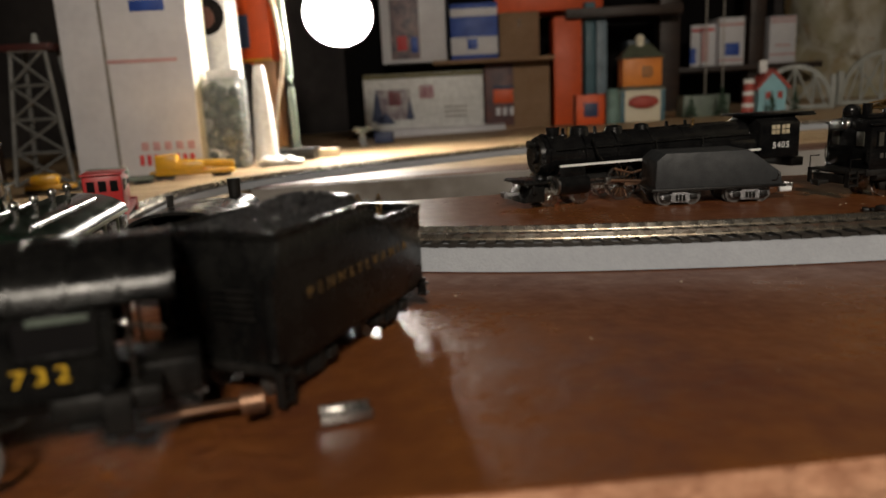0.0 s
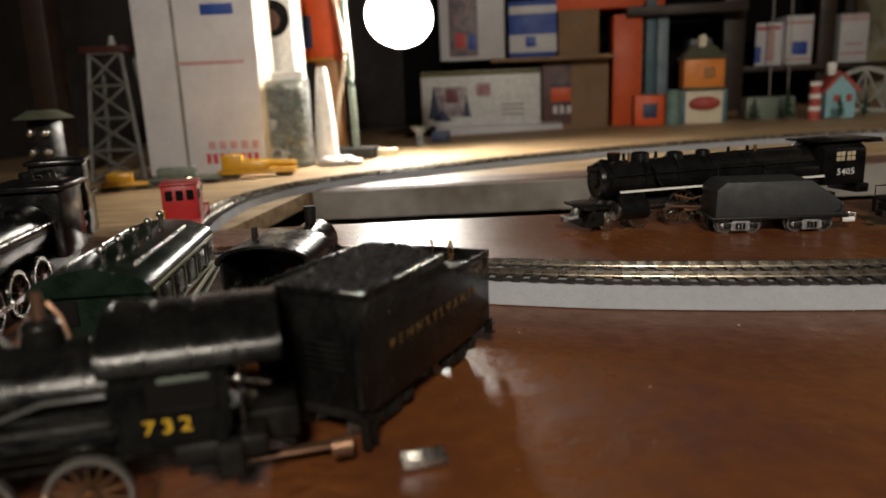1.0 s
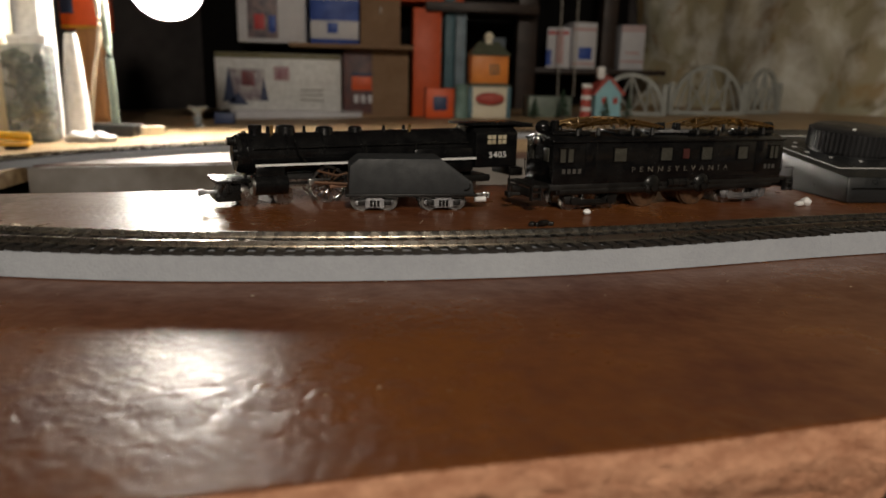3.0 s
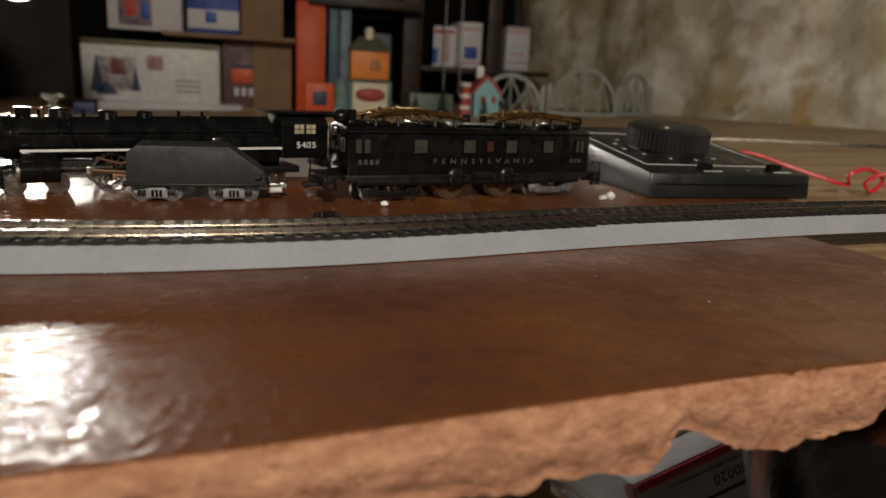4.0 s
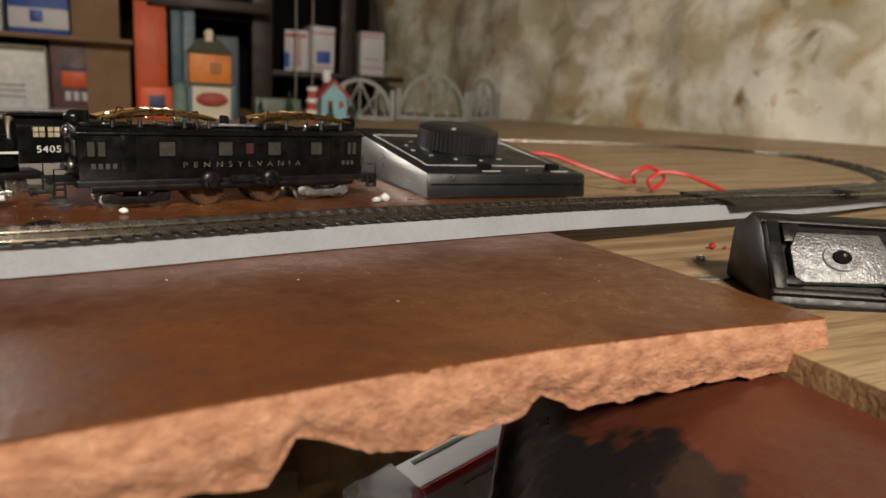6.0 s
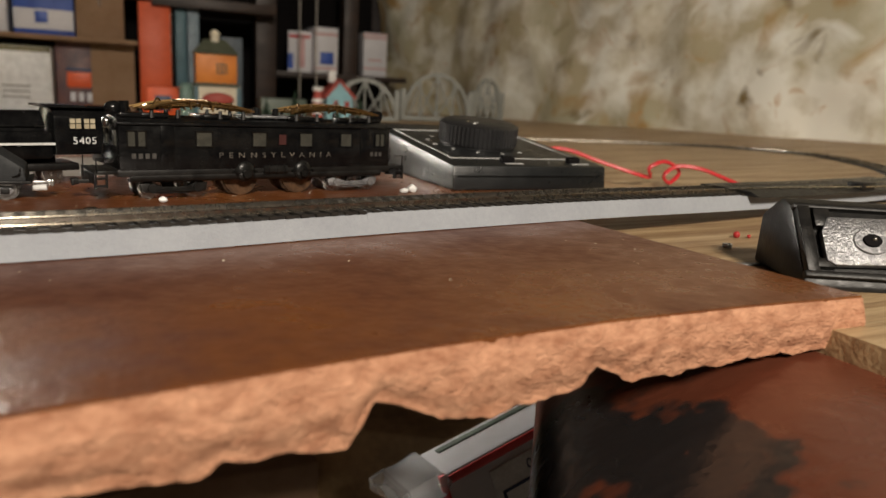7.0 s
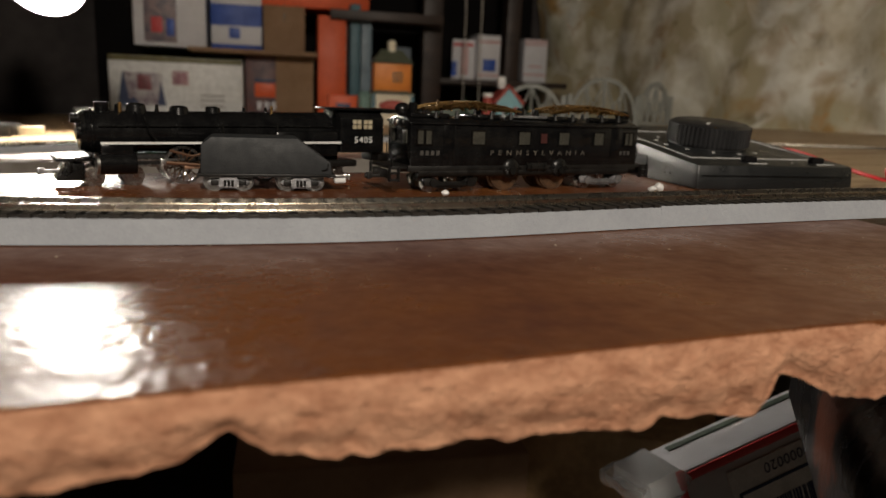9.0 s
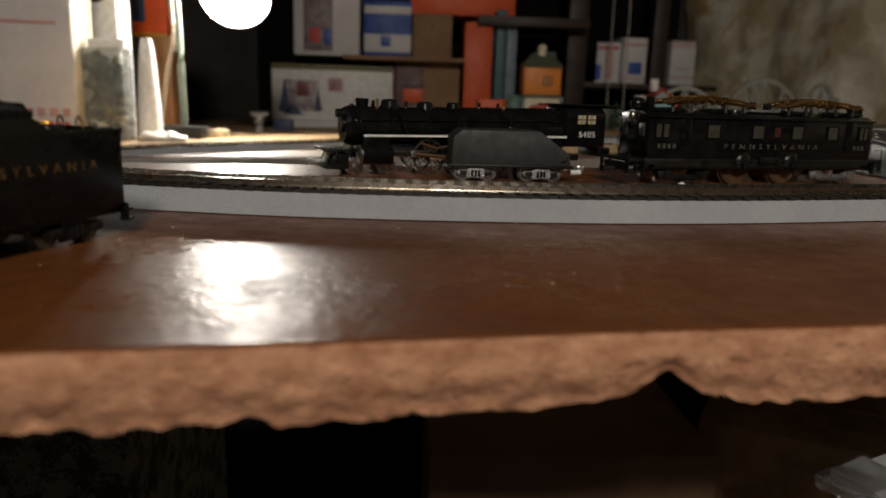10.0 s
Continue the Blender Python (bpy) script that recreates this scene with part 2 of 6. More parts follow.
REFLECTOR = mat("white_reflector", (0.85, 0.85, 0.83), 0.6, other=(0.8, 0.8, 0.78), scale=20)
IVORY = mat("ivory_cord", (0.34, 0.28, 0.2), 0.5, other=(0.28, 0.22, 0.16), scale=60)


# ---- mesh helpers ----
def bm_new():
    return bmesh.new()


def box(bm, c, s, bev=0.0, turn=0.0):
    m = Matrix.Translation(c) @ Matrix.Rotation(radians(turn), 4, "Z") @ Matrix.Diagonal((*s, 1))
    r = bmesh.ops.create_cube(bm, size=1.0, matrix=m)
    if bev:
        ed = {e for v in r["verts"] for e in v.link_edges}
        bmesh.ops.bevel(bm, geom=list(ed), offset=bev, segments=2, affect="EDGES", profile=0.5)
    return bm


def rod(bm, a, b, r, seg=12, r2=None):
    a, b = Vector(a), Vector(b)
    q = (b - a).to_track_quat("Z", "Y").to_matrix().to_4x4()
    bmesh.ops.create_cone(bm, cap_ends=True, segments=seg, radius1=r, radius2=r if r2 is None else r2,
                          depth=(b - a).length, matrix=Matrix.Translation((a + b) / 2) @ q)
    return bm


def ball(bm, c, r, scale=(1, 1, 1), seg=12):
    bmesh.ops.create_uvsphere(bm, u_segments=seg, v_segments=max(6, seg * 2 // 3), radius=r,
                              matrix=Matrix.Translation(c) @ Matrix.Diagonal((*scale, 1)))
    return bm


def prism(bm, pts, d0, d1, axis="y", bev=0.0):
    """A flat outline pulled along one axis; the outline lies in the other two, in the order x, y, z."""
    put = {"x": lambda p, d: (d, p[0], p[1]), "y": lambda p, d: (p[0], d, p[1]), "z": lambda p, d: (p[0], p[1], d)}[axis]
    a = [bm.verts.new(put(p, d0)) for p in pts]
    b = [bm.verts.new(put(p, d1)) for p in pts]
    fs = [bm.faces.new(a), bm.faces.new(b[::-1])]
    for i in range(len(pts)):
        j = (i + 1) % len(pts)
        fs.append(bm.faces.new((a[j], a[i], b[i], b[j])))
    if bev:
        bmesh.ops.bevel(bm, geom=list({e for f in fs for e in f.edges}), offset=bev, segments=2, affect="EDGES", profile=0.5)
    return bm


def tube(bm, pts, r, seg=6, closed=False):
    pts = [Vector(p) for p in pts]
    rings, n = [], len(pts)
    for i, p in enumerate(pts):
        d = (pts[(i + 1) % n] - pts[i - 1]) if closed else (pts[min(i + 1, n - 1)] - pts[max(i - 1, 0)])
        d.normalize()
        side = d.cross(Vector((0, 0, 1)))
        if side.length < 0.05:
            side = d.cross(Vector((0, 1, 0)))
        side.normalize()
        up = side.cross(d)
        rings.append([bm.verts.new(p + r * (math.cos(2 * math.pi * k / seg) * side + math.sin(2 * math.pi * k / seg) * up)) for k in range(seg)])
    for i in range(n if closed else n - 1):
        a, b = rings[i], rings[(i + 1) % n]
        for k in range(seg):
            bm.faces.new((a[k], a[(k + 1) % seg], b[(k + 1) % seg], b[k]))
    if not closed:
        bm.faces.new(rings[0][::-1]), bm.faces.new(rings[-1])
    return bm


def spline(pts, n=8, closed=False):
    p = [Vector(q) for q in pts]
    out, m = [], len(p)
    for i in range(m if closed else m - 1):
        a, b, c, d = ((p[(i - 1) % m], p[i], p[(i + 1) % m], p[(i + 2) % m]) if closed else
                      (p[max(i - 1, 0)], p[i], p[i + 1], p[min(i + 2, m - 1)]))
        for k in range(n):
            t = k / n
            out.append(0.5 * (2 * b + (c - a) * t + (2 * a - 5 * b + 4 * c - d) * t * t + (3 * b - 3 * c + d - a) * t ** 3))
    if not closed:
        out.append(p[-1])
    return out


def mesh_of(name, bm, material, smooth=True):
    bmesh.ops.recalc_face_normals(bm, faces=bm.faces[:])
    if smooth:
        for f in bm.faces:
            f.smooth = True
        for e in bm.edges:
            e.smooth = len(e.link_faces) == 2 and e.calc_face_angle(0) < 0.6
    me = bpy.data.meshes.new(name)
    bm.to_mesh(me)
    bm.free()
    me.materials.append(material)
    return me


def part(name, bm, material, parent=None, label="", smooth=True):
    ob = new(name, mesh_of(name, bm, material, smooth))
    if parent is not None:
        ob.parent = parent
    if label:
        tagged(ob, label)
    return ob


def root(name, m, label, category, group=""):
    ob = new(name)
    ob.empty_display_size = 0.01
    ob.matrix_world = m
    return tagged(ob, label, category, group)


def thing(name, bm, material, label, category, group="", m=None):
    ob = part(name, bm, material)
    if m is not None:
        ob.matrix_world = m
    return tagged(ob, label, category, group)


def setting(name, bm, material, label="", smooth=True):
    return tagged(part(name, bm, material, smooth=smooth), label, kind="structure")


def letters(name, text, size, m, material, parent, spread=1.0, label="", wide=1.0):
    """Raised lettering from the built-in font, as a mesh; m places it in its parent's space."""
    cu = bpy.data.curves.new(name, "FONT")
    cu.body, cu.size, cu.align_x, cu.align_y, cu.extrude, cu.space_character = text, size, "CENTER", "CENTER", 0.00008, spread
    tmp = bpy.data.objects.new(name, cu)
    me = bpy.data.meshes.new_from_object(tmp)
    bpy.data.objects.remove(tmp)
    me.transform(m @ Matrix.Diagonal((wide, 1, 1, 1)))
    me.materials.clear()
    me.materials.append(material)
    ob = new(name, me)
    ob.parent = parent
    if label:
        tagged(ob, label)
    return ob


FRONT = Matrix.Rotation(math.pi / 2, 4, "X")  # lettering that stands upright and faces -y


def zt(x, y):
    """Height of the plywood layout table, which slopes a little."""
    return -0.010 + 0.0287 * (x - 0.62) - 0.00855 * (y - 0.39)


# ---- the place: room, tables, wall ----
def slab(bm, pts, thick, lift=0.0):
    top = [bm.verts.new((x, y, zt(x, y) + lift)) for x, y in pts]
    low = [bm.verts.new((x, y, zt(x, y) + lift - thick)) for x, y in pts]
    bm.faces.new(top), bm.faces.new(low[::-1])
    for i in range(len(pts)):
        j = (i + 1) % len(pts)
        bm.faces.new((top[j], top[i], low[i], low[j]))


b = bm_new()
slab(b, [(-1.7, 0.30), (-0.24, 0.30), (-0.24, 2.08), (-0.36, 2.08), (-0.36, 2.85), (-1.7, 2.85)], 0.018)
setting("table_top_west", b, PLYWOOD, "raw plywood layout table with a long straight grain")
b = bm_new()
slab(b, [(-0.24, 1.05), (0.60, 1.05), (0.60, 2.08), (-0.24, 2.08)], 0.018)
setting("table_top_north", b, PLYWOOD, "raw plywood layout table with a long straight grain")
setting("table_top_low", box(bm_new(), (0.12, 2.465, -0.082), (0.955, 0.765, 0.018)), PLYWOOD, "lower plywood table that carries the stacked cartons")
b = bm_new()
slab(b, [(0.521, -0.30), (2.3, -0.30), (2.3, 0.60), (0.521, 0.60)], 0.018)
slab(b, [(0.60, 0.60), (2.3, 0.60), (2.3, 2.85), (0.60, 2.85)], 0.018)
setting("table_top_east", b, PLYWOOD, "raw plywood layout table with a long straight grain")

b = bm_new()
slab(b, [(-0.24, 0.985), (0.60, 0.985), (0.60, 1.05), (-0.24, 1.05)], 0.017, 0.001)
setting("trim_1", b, BROWNTOP, "brown stained strip along the table opening")
b = bm_new()
slab(b, [(-0.235, 0.975), (0.60, 0.975), (0.60, 0.985), (-0.235, 0.985)], 0.037, -0.001)
setting("trim_2", b, PALEGREY, "thick chipped grey-painted edge of the table opening")

WALL_A, WALL_B = Vector((1.19, 2.88, 0)), Vector((2.02, -0.17, 0))


def rough_wall():
    bm = bm_new()
    d = (WALL_B - WALL_A).normalized()
    nrm = Vector((d.y, -d.x, 0))
    if nrm.x > 0:
        nrm = -nrm
    L, H, nu, nv = (WALL_B - WALL_A).length, 2.6, 150, 70
    rows = []
    for j in range(nv + 1):
        row = []
        for i in range(nu + 1):
            u, z = L * i / nu, -0.7 + H * j / nv
            p = Vector((u, z, 0))
            h = 0.045 * noise.noise(p * 3.3) + 0.022 * noise.noise(p * 9) + 0.007 * noise.noise(p * 26)
            q = WALL_A + d * u + nrm * h
            row.append(bm.verts.new((q.x, q.y, z)))
        rows.append(row)
    for j in range(nv):
        for i in range(nu):
            bm.faces.new((rows[j][i], rows[j][i + 1], rows[j + 1][i + 1], rows[j + 1][i]))
    back = [bm.verts.new(WALL_A - nrm * 0.3 + Vector((0, 0, z))) for z in (-0.7, 1.9)] + [bm.verts.new(WALL_B - nrm * 0.3 + Vector((0, 0, z))) for z in (1.9, -0.7)]
    bm.faces.new(back)
    return bm


setting("wall_east", rough_wall(), STONE, "old rubble stone wall with flaking whitewash")
for nm, c, s in (("wall_north", (-0.3, 2.98, 0.6), (4.6, 0.12, 2.6)), ("wall_west", (-1.95, 0.9, 0.6), (0.12, 4.2, 2.6)),
                 ("wall_south", (0.2, -1.36, 0.6), (4.4, 0.12, 2.6))):
    setting(nm, box(bm_new(), c, s), CEMENT, "dark cellar wall")
setting("floor", box(bm_new(), (0.2, 0.8, -0.76), (4.4, 4.5, 0.12)), CONCRETE, "dark concrete cellar floor")
setting("ceiling", box(bm_new(), (0.2, 0.8, 1.96), (4.6, 4.6, 0.12)), CEMENT, "dark cellar ceiling")


# ---- hardboard sheet with a torn front edge ----
EDGE = [(-0.62, 0.085), (-0.30, 0.142), (-0.05, 0.180), (0.06, 0.192), (0.12, 0.2003), (0.18, 0.2101), (0.24, 0.2181), (0.30, 0.2285), (0.36, 0.2380), (0.42, 0.2450), (0.48, 0.2480), (0.5365, 0.2480)]
SIDE = [(0.5260, 0.32), (0.5150, 0.4015), (0.5120, 0.43), (0.603, 0.505), (0.603, 0.66), (0.40, 0.622), (0.093, 0.567), (-0.098, 0.534), (-0.235, 0.505), (-0.62, 0.44)]


def bottom_of_edge(x):
    # the sheet hangs a little lower towards the middle, with two deep bites and a few small ones
    z = float(np.interp(x, [-0.6, 0.06, 0.11, 0.17, 0.186, 0.1965, 0.205, 0.216, 0.25, 0.29, 0.320, 0.3335, 0.3365, 0.3405, 0.348, 0.362, 0.376, 0.394, 0.409, 0.4165, 0.430, 0.447, 0.48, 0.5365],
                        [-0.0165, -0.0166, -0.0170, -0.0178, -0.0148, -0.0098, -0.0155, -0.0180, -0.0190, -0.0215, -0.0222, -0.0246, -0.0185, -0.0136, -0.0146, -0.0220, -0.0240, -0.0222, -0.0205, -0.0160, -0.0210, -0.0212, -0.0197, -0.0200]))
    for c, w, d in ((0.296, 0.004, -0.0022), (0.303, 0.004, 0.0016), (0.078, 0.004, -0.0016), (0.106, 0.003, 0.0014), (0.111, 0.002, -0.0016), (0.424, 0.004, 0.0012)):
        z += d * math.exp(-((x - c) / w) ** 2)
    return z + 0.0014 * noise.noise((x * 90, 3.1, 0)) + 0.0008 * noise.noise((x * 300, 7.7, 0))


hardboard = root("hardboard_sheet", pose(0, 0, 0), "brown hardboard sheet with a torn fibrous front edge", "board")
b = bm_new()
prism(b, EDGE + SIDE, -0.0028, 0.0, axis="z")
part("face", b, HARDBOARD, hardboard, "smooth reddish brown scuffed face", smooth=False)
b = bm_new()
pts = spline([(x, y, 0) for x, y in EDGE], 64)
rings = []
for i, p in enumerate(pts):
    d = (pts[min(i + 1, len(pts) - 1)] - pts[max(i - 1, 0)]).normalized()
    out = Vector((d.y, -d.x, 0))
    zb = bottom_of_edge(p.x)
    ring = []
    nz = 13
    for k in range(nz + 1):
        z = -0.0008 + (zb + 0.0008) * k / nz
        bulge = 0.0006 + 0.0022 * math.sin(math.pi * min(1, k / nz * 1.15)) + 0.0011 * noise.noise((p.x * 150, p.y * 150, z * 190)) + 0.0007 * noise.noise((p.x * 400, p.y * 400, z * 420))
        ring.append(b.verts.new(p + out * bulge + Vector((0, 0, z))))
    ring.append(b.verts.new(p - out * 0.012 + Vector((0, 0, max(zb, -0.012)))))
    ring.append(b.verts.new(p - out * 0.012 + Vector((0, 0, -0.0012))))
    rings.append(ring)
for a, c in zip(rings, rings[1:]):
    for k in range(len(a)):
        j = (k + 1) % len(a)
        b.faces.new((a[k], a[j], c[j], c[k]))
b.faces.new(rings[0][::-1]), b.faces.new(rings[-1])
part("torn_edge", b, FIBRE, hardboard, "torn pinkish fibre edge with ragged notches")
b = bm_new()
rp = spline([(0.5365, 0.248, 0), (0.526, 0.32, 0), (0.515, 0.4015, 0)], 40)
for a, c in zip(rp, rp[1:]):
    h0, h1 = (0.0012 * noise.noise((q.x * 90, q.y * 160, 0)) for q in (a, c))
    v = [b.verts.new(q) for q in ((a.x + h0, a.y, -0.0005), (c.x + h1, c.y, -0.0005), (c.x + h1 * 0.3, c.y, -0.011), (a.x + h0 * 0.3, a.y, -0.011))]
    b.faces.new(v)
bmesh.ops.remove_doubles(b, verts=b.verts[:], dist=1e-5)
part("side_edge", b, FIBRE, hardboard)
b = bm_new()
prism(b, [(x, y + 0.013) for x, y in EDGE] + [(x - 0.003, y) for x, y in SIDE], -0.0098, -0.0028, axis="z")
part("core", b, FIBRE, hardboard)


# ---- track on its foam riser ----
TRACK = [(-0.085, 0.432), (-0.01, 0.386), (0.065, 0.368), (0.137, 0.3635), (0.21, 0.366), (0.28, 0.3760), (0.376, 0.3990), (0.45, 0.4140), (0.54, 0.431), (0.65, 0.447), (0.80, 0.474),
         (0.92, 0.510), (1.03, 0.570), (1.13, 0.660), (1.215, 0.790), (1.248, 0.90), (1.21, 1.03), (1.11, 1.125), (0.95, 1.21), (0.70, 1.292), (0.477, 1.312), (0.25, 1.275), (0.10, 1.225),
         (-0.03, 1.16), (-0.14, 1.095), (-0.215, 1.035), (-0.266, 0.965), (-0.288, 0.87), (-0.284, 0.79), (-0.265, 0.70), (-0.225, 0.605), (-0.160, 0.510)]
LOOP = spline([(x, y, 0) for x, y in TRACK], 24, closed=True)


RISE = 0.0092


def riser_foot(x, y):
    g = zt(x, y)
    # on the bend by the stone wall the track lies on the plywood itself
    t = (x - 0.94) / 0.14 if y < 0.8 else (x - 0.62) / 0.16
    t = min(1.0, max(0.0, t))
    g -= RISE * t * t * (3 - 2 * t)
    if y < 0.55 and -0.20 < x < 1.1:
        w = min(1, (x + 0.20) / 0.12, (1.1 - x) / 0.25)
        return max(g, 0.0004 * w + g * (1 - w))
    return g


FOOT = []
for p in LOOP:
    FOOT.append(Vector((p.x, p.y, riser_foot(p.x, p.y))))
NLOOP = len(FOOT)


def side_of(i):
    d = FOOT[(i + 1) % NLOOP] - FOOT[i - 1]
    return Vector((d.y, -d.x, 0)).normalized()


def sweep(bm, profile, i0, i1):
    """profile: closed outline of (sideways, up) swept along the loop from i0 to i1."""
    rg = []
    for i in range(i0, i1 + 1):
        k = i % NLOOP
        s = side_of(k)
        rg.append([bm.verts.new(FOOT[k] + s * a + Vector((0, 0, z))) for a, z in profile])
    for a, c in zip(rg, rg[1:]):
        for k in range(len(a)):
            j = (k + 1) % len(a)
            bm.faces.new((a[k], a[j], c[j], c[k]))
    bm.faces.new(rg[0][::-1]), bm.faces.new(rg[-1])
    return bm


def nearest(x, y):
    return min(range(NLOOP), key=lambda i: (FOOT[i].x - x) ** 2 + (FOOT[i].y - y) ** 2)


J1, J2, J3 = nearest(0.139, 0.3635), nearest(0.378, 0.3995), nearest(0.655, 0.448)
CUTS = [J1, J2, J3, nearest(1.13, 0.66), nearest(1.21, 1.03), nearest(0.70, 1.292), nearest(0.10, 1.225), nearest(-0.266, 0.965), nearest(-0.16, 0.51), J1 + NLOOP]
for n, (i0, i1) in enumerate(zip(CUTS, CUTS[1:])):
    if n in (3, 4):
        continue
    h = RISE + (0.0006 if n == 1 else 0)
    ob = thing("foam_riser", sweep(bm_new(), [(0.0192, 0), (0.0170, h), (-0.0170, h), (-0.0192, 0)], i0, i1), FOAM,
               "pale grey foam riser strip under the track", "riser", "foam risers")
RAILZ = RISE + 0.0006
track = root("model_track", pose(0, 0, 0), "nickel rail model track with black plastic ties", "track")
for s in (-0.00825, 0.00825):
    i1 = CUTS[0] + NLOOP
    part("rail", sweep(bm_new(), [(s - 0.0006, RAILZ + 0.0034), (s + 0.0006, RAILZ + 0.0034), (s + 0.0005, RAILZ + 0.0014), (s + 0.0012, RAILZ + 0.0012),
                                  (s + 0.0012, RAILZ + 0.0008), (s - 0.0012, RAILZ + 0.0008), (s - 0.0012, RAILZ + 0.0012), (s - 0.0005, RAILZ + 0.0014)], CUTS[0], i1), RAIL, track)
tie_mesh = mesh_of("tie", box(bm_new(), (0, 0, 0), (0.0337, 0.0036, 0.0019)), TIE, smooth=False)
arc, total = [0.0], 0.0
for i in range(NLOOP):
    total += (FOOT[(i + 1) % NLOOP] - FOOT[i]).length
    arc.append(total)


def on_loop(s):
    s %= total
    lo, hi = 0, NLOOP
    while hi - lo > 1:
        mid = (lo + hi) // 2
        lo, hi = (mid, hi) if arc[mid] <= s else (lo, mid)
    t = (s - arc[lo]) / (arc[lo + 1] - arc[lo])
    p = FOOT[lo].lerp(FOOT[(lo + 1) % NLOOP], t)
    d = FOOT[(lo + 1) % NLOOP] - FOOT[lo]
    return p, math.degrees(math.atan2(d.y, d.x))


PITCH = 0.0073
far_ties = bm_new()
for k in range(int(total / PITCH)):
    p, a = on_loop(k * PITCH)
    m = pose(p.x, p.y, p.z + RISE + 0.0006, 0, 0, a + 90)
    if -0.08 < p.x < 0.72 and p.y < 0.5:
        t = new("tie", tie_mesh)
        t.parent = track
        t.matrix_local = m
    else:
        box(far_ties, (0, 0, 0), (1, 1, 1))
        bmesh.ops.transform(far_ties, matrix=m @ Matrix.Diagonal((0.0337, 0.0036, 0.0019, 1)), verts=far_ties.verts[-8:])
tagged(part("tie_run", far_ties, TIE, track, smooth=False), kind="stuff")
b = bm_new()
for s in (-0.0062, 0.0062):
    sweep(b, [(s * 2.36 - 0.0011, RISE), (s * 2.36 + 0.0011, RISE), (s * 2.36 + 0.0011, RISE + 0.001), (s * 2.36 - 0.0011, RISE + 0.001)], CUTS[0], CUTS[0] + NLOOP)
part("tie_web", b, TIE, track)

# turnout beyond the end of the grey risers
turnout = root("track_turnout", pose(0, 0, 0), "black plastic model railway turnout on a pale riser", "track switch")
i0, i1 = nearest(0.66, 0.449), nearest(0.92, 0.51)
part("roadbed", sweep(bm_new(), [(0.027, RISE + 0.0002), (0.020, RISE + 0.0034), (-0.021, RISE + 0.0034), (-0.022, RISE + 0.0002)], i0, i1), SOOT, turnout)
b = bm_new()
p, a = on_loop(arc[nearest(0.80, 0.474)])
box(b, (p.x + 0.006, p.y - 0.018, RISE + 0.0045), (0.022, 0.012, 0.006), 0.0008, a)
part("switch_machine", b, SOOT, turnout)
part("diverging_rail", tube(bm_new(), [(0.67, 0.440, RISE + 0.0045), (0.78, 0.447, RISE + 0.0045), (0.92, 0.462, RISE + 0.0045)], 0.0006), RAIL, turnout)


# ---- rolling stock helpers (x along the length, front towards -x, z = 0 at the wheel treads) ----
def wheel(parent, x, y, r, material=STEEL, spokes=0, rim=0.0022, name="wheel"):
    b = bm_new()
    w = 0.0022
    if spokes:
        seg = 28
        for rr in ((r, r - rim),):
            vs = [[b.verts.new((x + q * math.cos(2 * math.pi * k / seg), yy, r + q * math.sin(2 * math.pi * k / seg))) for k in range(seg)]
                  for q, yy in ((rr[0], y), (rr[0], y + w), (rr[1], y + w), (rr[1], y))]
            for i in range(4):
                for k in range(seg):
                    b.faces.new((vs[i][k], vs[i][(k + 1) % seg], vs[(i + 1) % 4][(k + 1) % seg], vs[(i + 1) % 4][k]))
        ob = part(name, b, material, parent)
        b = bm_new()
        for k in range(spokes):
            t = 2 * math.pi * k / spokes + 0.2
            rod(b, (x + 0.0012 * math.cos(t), y + 0.0011, r + 0.0012 * math.sin(t)), (x + (r - rim) * math.cos(t), y + 0.0011, r + (r - rim) * math.sin(t)), 0.00052, 5, 0.00035)
        rod(b, (x, y - 0.0006, r), (x, y + 0.0018, r), 0.0024, 12)
        part("wheel_centre", b, DARKBRASS, ob)
        return ob
    rod(b, (x, y, r), (x, y + w, r), r, 22)
    rod(b, (x, y + w, r), (x, y + w + 0.0006, r), r + 0.0009, 22)
    rod(b, (x, y - 0.0007, r), (x, y, r), r * 0.3, 10)
    return part(name, b, material, parent)


